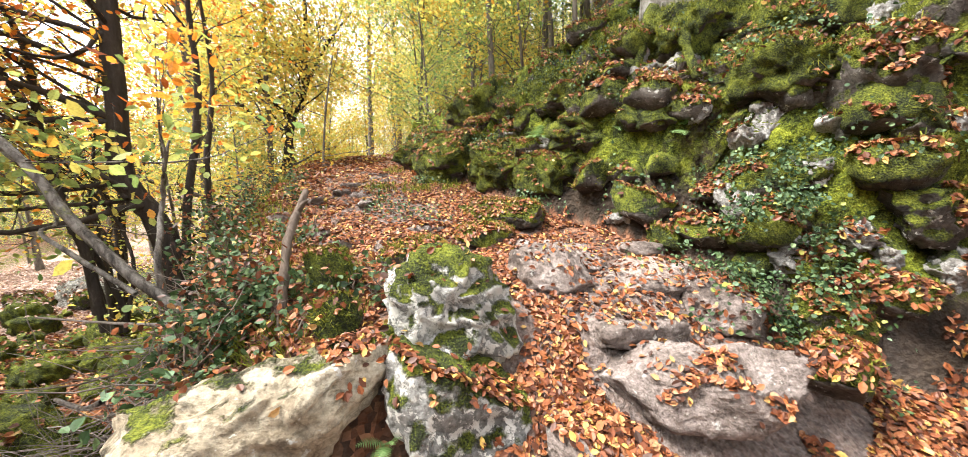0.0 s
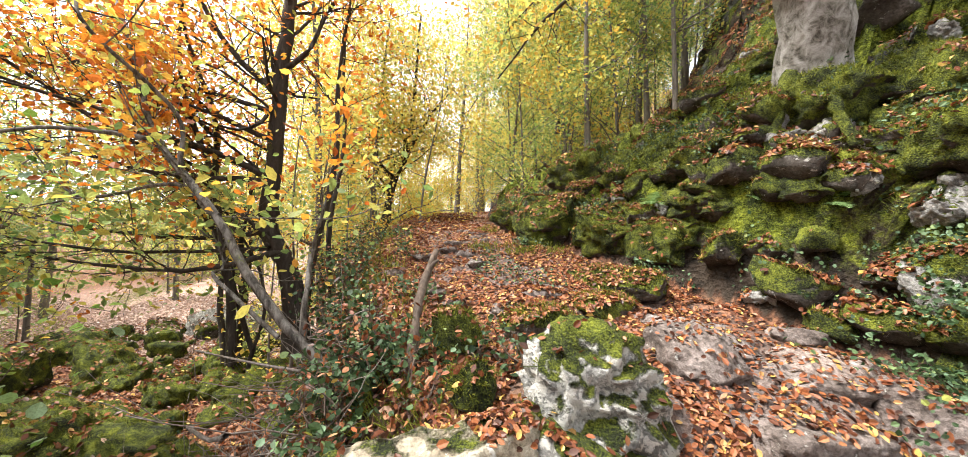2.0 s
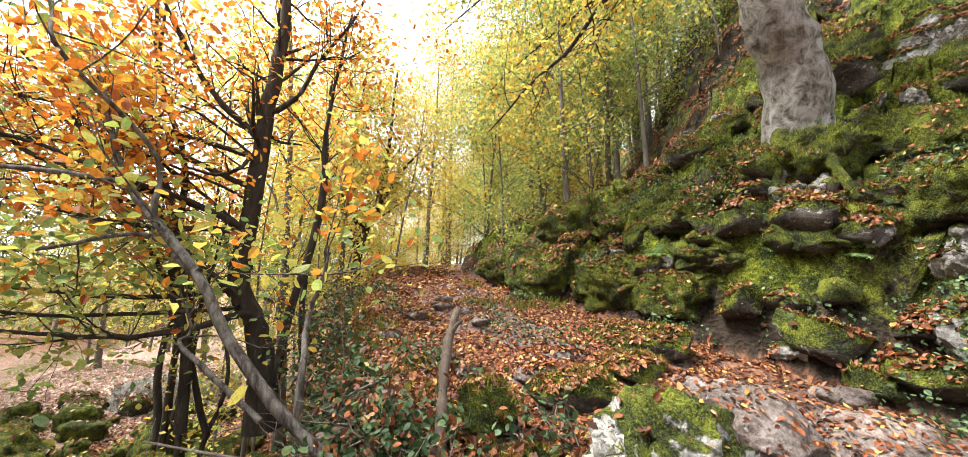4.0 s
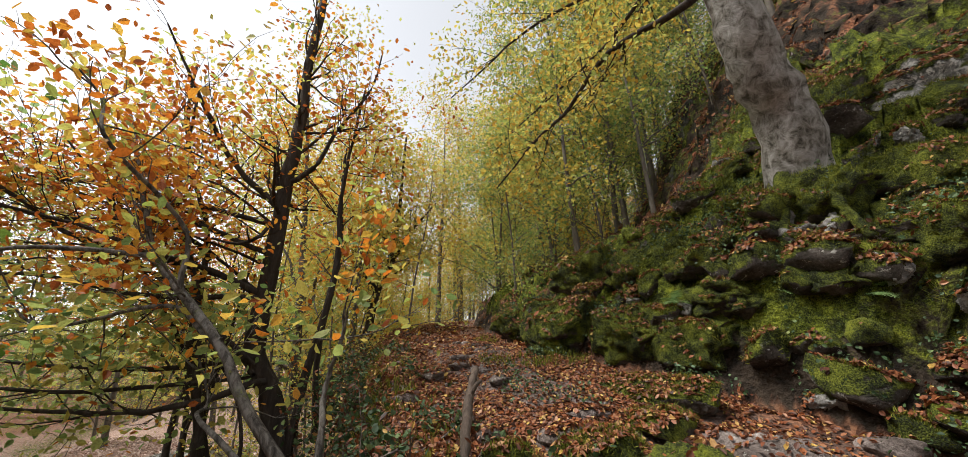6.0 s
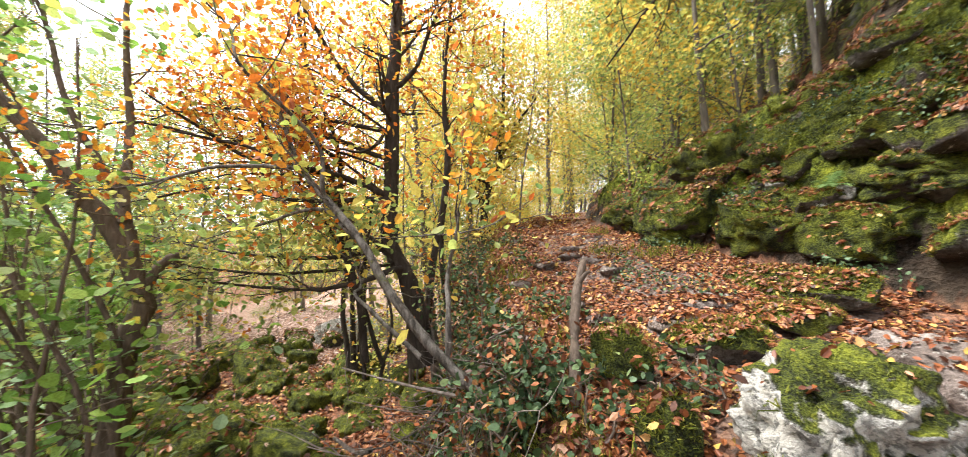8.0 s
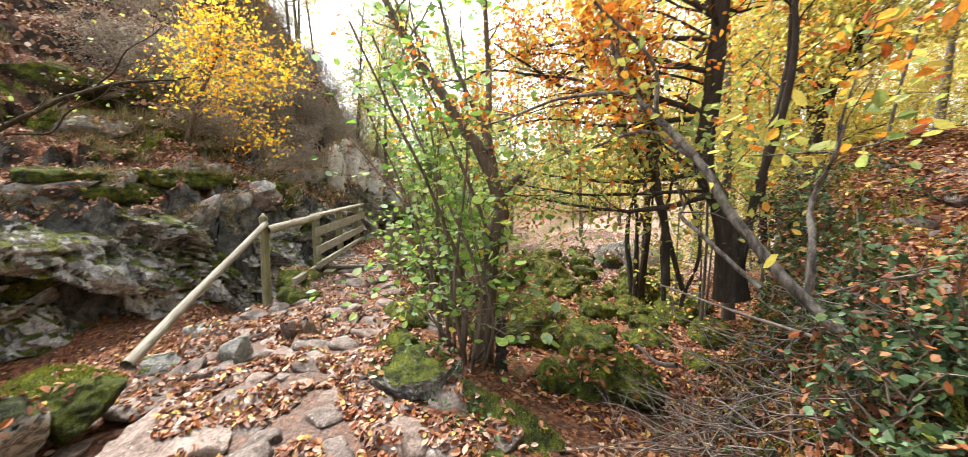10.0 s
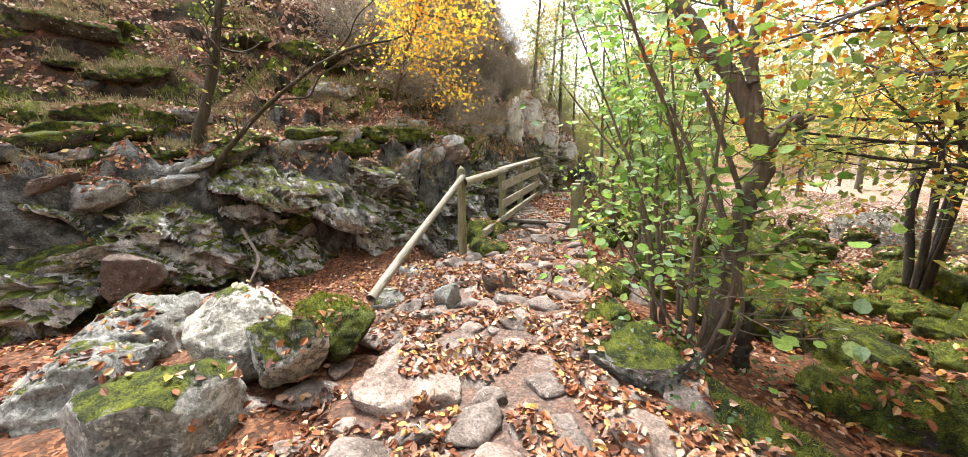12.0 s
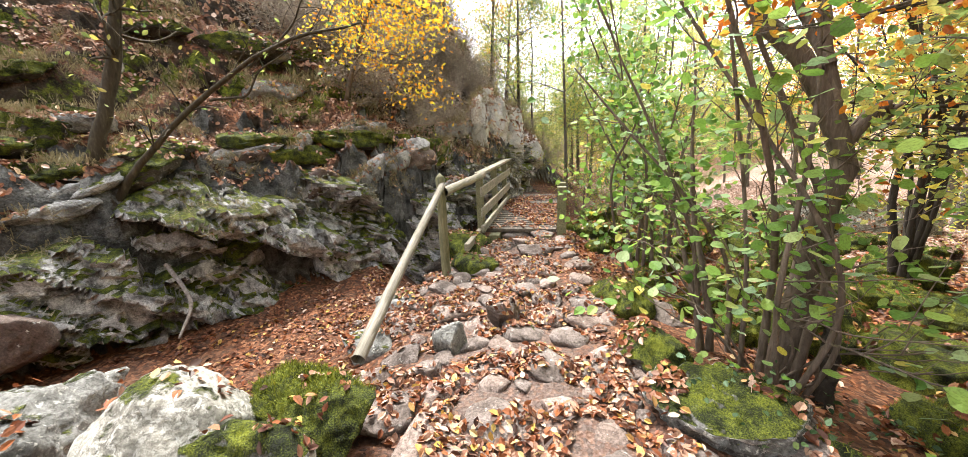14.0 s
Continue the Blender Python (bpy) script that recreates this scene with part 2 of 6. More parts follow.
beech_leaf = leaf_material("autumn_beech_leaf", [(0.0, (0.34, 0.09, 0.025)), (0.3, (0.64, 0.19, 0.025)), (0.56, (0.76, 0.36, 0.045)), (0.74, (0.76, 0.55, 0.10)), (0.88, (0.66, 0.66, 0.17)), (1.0, (0.40, 0.52, 0.11))], 0.55)
yellow_leaf = leaf_material("yellow_beech_leaf", [(0.0, (0.60, 0.32, 0.05)), (0.3, (0.70, 0.52, 0.10)), (0.6, (0.66, 0.60, 0.14)), (0.85, (0.50, 0.55, 0.15)), (1.0, (0.32, 0.42, 0.11))], 0.55)
gold_leaf = leaf_material("bright_gold_leaf", [(0.0, (0.80, 0.30, 0.03)), (0.4, (0.86, 0.52, 0.04)), (0.75, (0.84, 0.68, 0.07)), (1.0, (0.56, 0.60, 0.10))], 0.6)
lime_leaf = leaf_material("lime_green_leaf", [(0.0, (0.60, 0.50, 0.11)), (0.3, (0.45, 0.47, 0.13)), (0.65, (0.28, 0.38, 0.11)), (1.0, (0.14, 0.24, 0.08))], 0.55)
hazel_leaf = leaf_material("hazel_leaf", [(0.0, (0.09, 0.20, 0.04)), (0.3, (0.19, 0.35, 0.06)), (0.6, (0.34, 0.50, 0.11)), (0.8, (0.30, 0.46, 0.30)), (0.95, (0.45, 0.52, 0.12)), (1.0, (0.66, 0.56, 0.09))], 0.5)
ivy_leaf = leaf_material("ivy_leaf", [(0.0, (0.018, 0.045, 0.015)), (0.45, (0.045, 0.09, 0.03)), (0.7, (0.10, 0.16, 0.06)), (0.88, (0.13, 0.21, 0.13)), (0.97, (0.18, 0.25, 0.08)), (1.0, (0.40, 0.38, 0.07))], 0.2, 0.62)
fern_leaf = leaf_material("fern_frond", [(0.0, (0.10, 0.20, 0.05)), (1.0, (0.24, 0.36, 0.14))], 0.35)
grass_blade = leaf_material("dry_grass", [(0.0, (0.12, 0.11, 0.05)), (0.5, (0.27, 0.23, 0.12)), (1.0, (0.42, 0.36, 0.22))], 0.25)
heath_leaf = leaf_material("dry_heath_leaf", [(0.0, (0.22, 0.17, 0.13)), (0.5, (0.38, 0.32, 0.26)), (1.0, (0.50, 0.45, 0.36))], 0.3)
moss_blade = leaf_material("moss_fuzz", [(0.0, (0.04, 0.055, 0.007)), (0.5, (0.145, 0.17, 0.017)), (1.0, (0.32, 0.34, 0.045))], 0.3, 0.8)


def bark_material(name, stops, scale=18.0, moss=0.0, stretch=0.25):
    m, n, l, bsdf = nodes_of(name)
    geo = n.new("ShaderNodeNewGeometry")
    mp = n.new("ShaderNodeMapping")
    mp.inputs["Scale"].default_value = (1, 1, stretch)
    l.new(geo.outputs["Position"], mp.inputs["Vector"])
    a = noise_node(n, l, mp.outputs[0], scale, 8, 0.7, 0.5)
    r = ramp_node(n, stops)
    l.new(a.outputs[0], r.inputs[0])
    col = r.outputs[0]
    if moss:
        p = noise_node(n, l, geo.outputs["Position"], 6, 6, 0.6)
        mr = ramp_node(n, [(0.75 - moss * 0.4, (0, 0, 0)), (0.83 - moss * 0.4, (1, 1, 1))])
        l.new(p.outputs[0], mr.inputs[0])
        g, _ = moss_color(n, l, geo.outputs["Position"])
        col = mixed(n, l, mr.outputs[0], col, g)
    l.new(col, bsdf.inputs["Base Color"])
    bsdf.inputs["Roughness"].default_value = 0.85
    bsdf.inputs["Specular IOR Level"].default_value = 0.25
    bumped(n, l, bsdf, a.outputs[0], 0.6, 0.02)
    return m


bark_dark = bark_material("dark_bark", [(0.3, (0.018, 0.014, 0.011)), (0.55, (0.05, 0.04, 0.032)), (0.75, (0.12, 0.10, 0.085))], 26, 0.2)
bark_brown = bark_material("hazel_bark", [(0.3, (0.06, 0.045, 0.035)), (0.55, (0.15, 0.115, 0.09)), (0.75, (0.26, 0.21, 0.17))], 30, 0.1)
bark_pale = bark_material("pale_bark", [(0.34, (0.022, 0.019, 0.016)), (0.46, (0.085, 0.075, 0.065)), (0.6, (0.20, 0.185, 0.165))], 34, 0.35)
bark_beech = bark_material("smooth_beech_bark", [(0.36, (0.05, 0.045, 0.035)), (0.45, (0.16, 0.15, 0.13)), (0.54, (0.27, 0.26, 0.24)), (0.68, (0.42, 0.41, 0.39))], 16, 0.12, 0.8)
bark_heath = bark_material("grey_heath_twig", [(0.3, (0.14, 0.12, 0.11)), (0.6, (0.28, 0.25, 0.23)), (0.8, (0.40, 0.37, 0.34))], 30)
bark_sapling = bark_material("olive_brown_bark", [(0.3, (0.02, 0.016, 0.010)), (0.55, (0.06, 0.048, 0.03)), (0.75, (0.13, 0.11, 0.075))], 26, 0.2)
bark_far = bark_material("grey_stem_bark", [(0.3, (0.05, 0.042, 0.035)), (0.6, (0.17, 0.15, 0.13)), (0.8, (0.28, 0.26, 0.23))], 14, 0.2)
dead_wood = bark_material("bleached_dead_wood", [(0.3, (0.08, 0.065, 0.055)), (0.55, (0.2, 0.17, 0.15)), (0.75, (0.38, 0.34, 0.31))], 40)


def timber_material(name, stops):
    m, n, l, bsdf = nodes_of(name)
    tc = n.new("ShaderNodeTexCoord")
    mp = n.new("ShaderNodeMapping")
    mp.inputs["Scale"].default_value = (2.0, 30, 30)
    l.new(tc.outputs["Object"], mp.inputs["Vector"])
    a = noise_node(n, l, mp.outputs[0], 2.2, 8, 0.65, 0.8)
    r = ramp_node(n, stops)
    l.new(a.outputs[0], r.inputs[0])
    blot = noise_node(n, l, tc.outputs["Object"], 5, 5, 0.6)
    br = ramp_node(n, [(0.35, (0.6, 0.62, 0.55)), (0.6, (1, 1, 1))])
    l.new(blot.outputs[0], br.inputs[0])
    m2 = n.new("ShaderNodeMix")
    m2.data_type, m2.blend_type = "RGBA", "MULTIPLY"
    m2.inputs[0].default_value = 0.8
    l.new(r.outputs[0], m2.inputs[6]), l.new(br.outputs[0], m2.inputs[7])
    l.new(m2.outputs[2], bsdf.inputs["Base Color"])
    bsdf.inputs["Roughness"].default_value = 0.75
    bumped(n, l, bsdf, a.outputs[0], 0.5, 0.005)
    return m


timber_pale = timber_material("weathered_pale_timber", [(0.3, (0.14, 0.12, 0.09)), (0.5, (0.30, 0.27, 0.21)), (0.7, (0.46, 0.42, 0.35))])
timber_grey = timber_material("silvered_timber", [(0.3, (0.10, 0.085, 0.065)), (0.5, (0.22, 0.195, 0.155)), (0.7, (0.36, 0.325, 0.27))])
timber_green = timber_material("greened_timber", [(0.3, (0.08, 0.075, 0.04)), (0.5, (0.18, 0.17, 0.09)), (0.7, (0.30, 0.28, 0.17))])
timber_deck = timber_material("weathered_deck_plank", [(0.3, (0.045, 0.036, 0.03)), (0.5, (0.11, 0.088, 0.07)), (0.7, (0.21, 0.18, 0.15))])
floor_mat = ground_material()

# ---- mesh helpers ----


def mesh_of(name, v, f, smooth=True):
    """A mesh from arrays of vertices (n, 3) and of faces of one length (m, 3 or 4)."""
    v, f = np.asarray(v, dtype=np.float32), np.asarray(f, dtype=np.int32)
    me = bpy.data.meshes.new(name)
    k = f.shape[1]
    me.vertices.add(len(v)), me.loops.add(f.size), me.polygons.add(len(f))
    me.vertices.foreach_set("co", v.ravel())
    me.loops.foreach_set("vertex_index", f.ravel())
    me.polygons.foreach_set("loop_start", np.arange(0, f.size, k, dtype=np.int32))
    me.polygons.foreach_set("use_smooth", np.full(len(f), smooth))
    me.update(calc_edges=True)
    return me


def thing(name, at, label, category, group="", kind=""):
    ob = tagged(new(name), label, category, group, kind)
    ob.location = at
    return ob


def part(name, me, material, parent=None, label=""):
    ob = new(name, me)
    me.materials.clear()
    me.materials.append(material)
    if parent:
        ob.parent = parent
    return tagged(ob, label)


def lattice(ix, iy, iz, seed):
    h = (ix * np.int64(374761393) + iy * np.int64(668265263) + iz * np.int64(2147483647) + np.int64(seed) * np.int64(974634777)) & np.int64(0xFFFFFFFF)
    h = ((h ^ (h >> 13)) * np.int64(1274126177)) & np.int64(0xFFFFFFFF)
    return ((h ^ (h >> 16)) & 0xFFFF) / 65535.0


def vnoise(p, seed=0):
    """Smooth value noise, -1 to 1, at points (n, 3)."""
    i = np.floor(p).astype(np.int64)
    u = p - i
    u = u * u * (3 - 2 * u)
    out = 0
    for dx in (0, 1):
        for dy in (0, 1):
            for dz in (0, 1):
                w = (u[:, 0] if dx else 1 - u[:, 0]) * (u[:, 1] if dy else 1 - u[:, 1]) * (u[:, 2] if dz else 1 - u[:, 2])
                out = out + w * lattice(i[:, 0] + dx, i[:, 1] + dy, i[:, 2] + dz, seed)
    return out * 2 - 1


def fbm(p, octaves=4, seed=0, gain=0.5, ridge=False):
    out, amp = 0, 1.0
    for k in range(octaves):
        v = vnoise(p * 2.03 ** k + 17.3 * k, seed + k)
        out = out + amp * ((1 - 2 * np.abs(v)) if ridge else v)
        amp *= gain
    return out


# ---- ground shape ----
def ramp(x, a, b):
    u = np.clip((x - a) / (b - a), 0.0, 1.0)
    return u * u * (3 - 2 * u)


def side(x, y, line):
    """Signed distance to a polyline: positive on its right-hand side as one walks along it."""
    best = np.full(np.shape(x), 1e9)
    sign = np.zeros(np.shape(x))
    for (ax, ay), (bx, by) in zip(line[:-1], line[1:]):
        dx, dy = bx - ax, by - ay
        u = np.clip(((x - ax) * dx + (y - ay) * dy) / (dx * dx + dy * dy), 0, 1)
        ex, ey = x - ax - u * dx, y - ay - u * dy
        d = np.hypot(ex, ey)
        s = np.sign(dx * (y - ay) - dy * (x - ax))
        sign = np.where(d < best, -s, sign)
        best = np.minimum(d, best)
    return best * np.where(sign == 0, 1, sign)


# the foot of the mossy bank, the trail's drop on its valley side, the foot of the grey cliff
BANK = [(6.0, -2.0), (2.5, 1.2), (1.62, 1.52), (1.12, 2.1), (0.62, 2.75), (0.2, 3.3), (-0.25, 4.1), (-0.7, 5.5), (-1.2, 9.0), (-0.5, 16.0), (3.0, 40.0), (10.0, 90.0)]
EDGE = [(3.0, -3.0), (0.9, 0.1), (0.2, 0.85), (-0.35, 1.3), (-0.75, 1.9), (-1.15, 2.6), (-1.65, 4.0), (-2.6, 7.0), (-3.2, 11.0), (-3.0, 20.0), (0.0, 45.0), (4.0, 90.0)]
CLIFF = [(-30.0, 40.0), (-15.0, 9.0), (-11.2, 3.9), (-9.3, 2.05), (-7.5, 0.25), (-6.75, -1.05), (-5.9, -2.55), (-4.9, -4.0), (-4.5, -8.0), (-3.0, -30.0)]


CLIFF_IN = [0, 0.1, 0.35, 0.6, 1.0, 1.4, 2.6, 4.0, 8, 20, 80]
CLIFF_UP = [0, 0.35, 1.1, 1.35, 1.55, 1.85, 3.2, 4.8, 8.6, 19, 52]


def trail_height(y):
    return np.interp(y, [-3, 0.2, 0.8, 1.2, 1.5, 2.3, 3.3, 5, 10, 20, 60, 120], [0.25, 0.36, 0.55, 0.82, 1.05, 1.29, 1.5, 1.75, 2.35, 3.4, 8, 16])


def shape(x, y):
    """The lie of the land, without its small relief."""
    # lower path towards the footbridge and the boulder gully beside it
    low = 0.36 - 0.055 * np.clip(-x - 0.5, 0, 4)
    low = low + 0.12 * ramp(-x, 5.6, 7.0)
    path_y = np.interp(-x, [-1, 1, 3, 5, 7, 9.5], [-0.2, -0.1, 0.15, 0.6, 1.5, 3.0])
    off = y - path_y
    gully = ramp(off, 0.7, 3.2) * (0.2 + 0.07 * np.clip(-x, 0, 9)) + ramp(off, 2.5, 6.0) * 0.15
    stream = ramp(-off, 0.5, 1.5) * ramp(-x, 3.4, 5.0) * 0.35
    bed = np.exp(-((x + 8.0 + (y - 1.8) * 0.6) / 0.9) ** 2) * 0.7 * ramp(y, -0.5, 0.5)
    low = low - gully - stream - bed
    # flat leafy meadow across the gully
    low = low + 0.25 * ramp(y - 0.3 * x, 7.5, 10.5)
    # trail terrace
    e = side(x, y, EDGE)
    t = trail_height(y - 0.25 * np.clip(x, 0, 1.5)) + 0.04 * ramp(e, 0.0, 1.5)
    h = low + (np.maximum(t, low) - low) * ramp(e, -0.75, 0.1)
    # bank on the hill side
    d = np.maximum(side(x, y, BANK), 0)
    h = h + np.interp(d, [0, 0.05, 0.35, 0.6, 0.95, 1.2, 2.2, 3.2, 6, 30, 100], [0, 0.16, 0.66, 0.9, 1.42, 1.62, 2.6, 3.8, 6.8, 26, 60]) * (1 - 0.52 * ramp(y, 2.5, 4.4) * (1 - ramp(x - 0.35 * np.clip(y - 3.2, 0, 20), 0.5, 2.6)))
    # cliff over the stream
    d = np.maximum(side(x, y, CLIFF), 0) * (1 + 0.3 * ramp(y, -1.2, 1.6))
    h = h + np.interp(d, CLIFF_IN, CLIFF_UP) * (1 - 0.98 * ramp(y + 0.4 * np.clip(-x - 10, 0, 25), 3.0, 8.5))
    # far wooded slope across the valley
    h = h + 0.15 * np.clip(y * 0.75 - x * 0.55 - 34, 0, 40)
    return h
# ---- end of ground shape ----


def land(x, y):
    """The land with its relief: heights, and the moss, rock and path covers."""
    h = shape(x, y)
    p = np.stack([x, y, h], 1)
    bank, cliff, edge = side(x, y, BANK), side(x, y, CLIFF), side(x, y, EDGE)
    hill = ramp(bank, 0.0, 0.25)
    crag = ramp(cliff, 0.0, 0.25)
    steep = np.maximum(hill, crag)
    near = 1 - ramp(np.hypot(x + 2, y - 2), 6.5, 10)
    # ledges in the bank and the cliff
    for amount, step, seed in ((hill, 0.34, 3), (crag, 0.55, 9)):
        wav = 0.5 * fbm(p * 0.9, 3, seed) + 0.25 * fbm(p * 3.1, 2, seed + 40)
        s = h / step + wav
        k = np.floor(s)
        stair = (k + ramp(s - k, 0.45, 0.95) - wav) * step
        h = h + (stair - h) * (0.5 if seed == 3 else 0.4) * amount * near
    lump = fbm(p * 1.7, 4, 21)
    craggy = fbm(p * 2.6, 4, 31, 0.55, True)
    h = h + steep * near * (0.15 * lump + 0.10 * craggy + 0.09 * fbm(p * 6.0, 4, 36, 0.65, True) + 0.05 * fbm(p * 13.0, 2, 37))
    flat = 1 - steep
    h = h + flat * near * (0.035 * fbm(p * 2.2, 3, 51) + 0.012 * fbm(p * 9.0, 3, 61))
    gully = (1 - ramp(edge, -0.9, -0.2)) * ramp(y + 0.2 * x, 1.3, 2.2) * (1 - ramp(y - 0.3 * x, 7.5, 9.5))
    h = h + gully * near * 0.10 * fbm(p * 1.5, 3, 71)
    # covers
    spots = fbm(p * 1.3, 4, 81)
    trail = np.clip(1 - np.abs(edge - (0.85 - 0.25 * ramp(y, 2.5, 5))) / 0.75, 0, 1) * flat * ramp(edge, 0, 0.2)
    path_y = np.interp(-x, [-1, 1, 3, 5, 7, 9.5], [-0.2, -0.1, 0.15, 0.6, 1.5, 3.0])
    lower = np.clip(1 - np.abs(y - path_y) / 0.9, 0, 1) * ramp(-x, 0.0, 1.0) * flat
    moss = hill * (0.9 + 0.55 * spots) * (1 - 0.55 * ramp(bank + 0.3 * np.clip(y - 3, 0, 9), 1.6, 2.8)) + crag * (0.05 + 0.55 * fbm(p * 0.9, 3, 91)) * ramp(cliff, 0.3, 1.0) + gully * (-0.1 + 0.5 * spots)
    drop = ramp(edge, -0.9, -0.45) * (1 - ramp(edge, -0.15, 0.05)) * ramp(y, 1.0, 1.6)
    moss = moss + drop * 0.35
    rock = hill * (0.15 + 0.75 * fbm(p * 1.9, 3, 101)) + crag * (0.95 - 0.9 * ramp(cliff, 0.75, 1.35) + 0.3 * spots)
    valley = ramp(y - 0.9 * x, 21, 27) * (1 - hill) * (1 - ramp(edge, -2, -0.5))
    moss = moss + valley * 0.6
    dirt = np.clip(trail * 1.2 + 0.6 * spots * trail, 0, 0.85) + np.clip(lower * 0.9, 0, 0.6)
    return h, np.clip(moss, 0, 1), np.clip(rock, 0, 1), np.clip(dirt, 0, 1)


def build_ground(n=640):
    u = np.linspace(-1, 1, n)
    k, reach = 5.2, 110
    warp = reach * np.sinh(k * u) / np.sinh(k)
    gx, gy = np.meshgrid(warp - 2.2, warp + 1.6, indexing="ij")
    x, y = gx.ravel(), gy.ravel()
    h, moss, rock, dirt = land(x, y)
    hg = h.reshape(n, n)
    slope = np.hypot(np.gradient(hg, axis=0) / np.gradient(warp)[:, None], np.gradient(hg, axis=1) / np.gradient(warp)[None, :]).ravel()
    crag = ramp(side(x, y, CLIFF), 0.0, 0.2)
    riser = ramp(slope, 1.0, 1.8)
    low_face = (1 - ramp(side(x, y, CLIFF), 1.0, 1.7)) * (1 - 0.5 * ramp(y, 0.0, 0.8))
    rock = np.where(crag > 0, np.clip(riser * (0.35 + 0.65 * low_face), 0, 1), rock * (0.4 + 0.6 * riser))
    moss = np.where(crag > 0, np.clip(moss * 0.7 + riser * (1 - low_face) * 0.55, 0, 1), moss * (0.55 + 0.45 * ramp(slope, 0.35, 0.9)))
    # brightened litter colour on the open meadow, paler litter along the far trail
    brighten = 0.62 * ramp(y - 0.3 * x, 6.8, 8.6) * (1 - ramp(side(x, y, EDGE), -2.5, -1.2)) * (1 - ramp(side(x, y, CLIFF), -1.5, 0)) + 0.45 * ramp(side(x, y, EDGE), 0.1, 0.5) * ramp(y, 3.6, 6.0) * (1 - ramp(side(x, y, BANK), -0.3, 0.1))
    v = np.stack([x, y, h], 1)
    # crags lean out of the slope
    near = (1 - ramp(np.hypot(x + 2, y - 2), 9, 16)) * np.maximum(ramp(side(x, y, BANK), 0.05, 0.3), ramp(side(x, y, CLIFF), 0.05, 0.3))
    for axis in (0, 1):
        v[:, axis] += near * (0.10 * fbm(v * 3.0, 3, 111 + axis) + 0.05 * fbm(v * 9.0, 3, 121 + axis))
    i = np.arange(n * n).reshape(n, n)
    f = np.stack([i[:-1, :-1], i[1:, :-1], i[1:, 1:], i[:-1, 1:]], -1).reshape(-1, 4)
    me = mesh_of("ground", v, f)
    layer = me.color_attributes.new("cover", "FLOAT_COLOR", "POINT")
    layer.data.foreach_set("color", np.stack([moss, rock, dirt, brighten], 1).astype(np.float32).ravel())
    ob = part("ground", me, floor_mat)
    tagged(ob, "rocky forest ground under fallen leaves and moss", "ground", kind="structure")
    return v, f, np.stack([moss, rock, dirt], 1)


GV, GF, COVER = build_ground()
solid_v, solid_f, solid_moss = [], [], []


def add_solid(v, f, moss=0.0):
    solid_moss.append(np.full(len(f), moss) if np.isscalar(moss) else moss)
    base = sum(len(a) for a in solid_v)
    solid_v.append(np.asarray(v))
    solid_f.append(np.asarray(f) + base)


_c = GV[GF].mean(1)
_keep = np.hypot(_c[:, 0] + 2.5, _c[:, 1] - 2.5) < 15
_used, _inv = np.unique(GF[_keep], return_inverse=True)
add_solid(GV[_used], _inv.reshape(-1, 4), COVER[GF[_keep]][:, :, 0].mean(1))


def tree_of(vs, fs):
    v = np.concatenate(vs)
    f = [tuple(q) for block in fs for q in block.tolist()]
    return bvhtree.BVHTree.FromPolygons(v.tolist(), f)


bare = tree_of(solid_v, solid_f)


def floor_z(x, y):
    hit = bare.ray_cast((x, y, 30), (0, 0, -1))[0]
    return hit.z if hit else float(shape(np.array([x]), np.array([y]))[0])


# ---- rocks ----
_balls = {}


def ball(detail):
    if detail not in _balls:
        bm = bmesh.new()
        bmesh.ops.create_icosphere(bm, subdivisions=detail, radius=1)
        v = np.array([p.co for p in bm.verts])
        f = np.array([[p.index for p in q.verts] for q in bm.faces])
        _balls[detail] = v, f
        bm.free()
    return _balls[detail]


def rock_arrays(size, seed, boxy=0.5, rough=0.1, detail=4, cuts=9):
    """A weathered stone of half-sizes `size` about its origin: rounded block, broken facets, pitted skin."""
    d, f = ball(detail)
    r = np.random.default_rng(seed)
    pw = 2 + boxy * 6
    v = d / (np.abs(d) ** pw).sum(1, keepdims=True) ** (1 / pw)
    v = v * (1 + rough * 0.8 * fbm(v * 1.3 + seed * 3.1, 3, seed)[:, None])
    for _ in range(cuts):
        nrm = r.normal(size=3)
        nrm /= np.linalg.norm(nrm)
        c = r.uniform(0.62, 0.96) if cuts > 7 else r.uniform(0.82, 0.98)
        over = np.maximum(v @ nrm - c, 0)
        v = v - over[:, None] * nrm * 0.96
    v = v - (v.max(0) + v.min(0)) / 2
    v = v / v.max(0) * np.asarray(size)
    s = float(np.mean(size))
    skin = rough * 0.45 * fbm(v * (2.6 / s) + seed, 4, seed + 5, 0.6, True) + (0.035 + 0.35 * max(rough - 0.12, 0)) * fbm(v * (7.0 / s) + seed, 3, seed + 9, 0.6)
    v = v + d * (s * skin)[:, None]
    return v, f


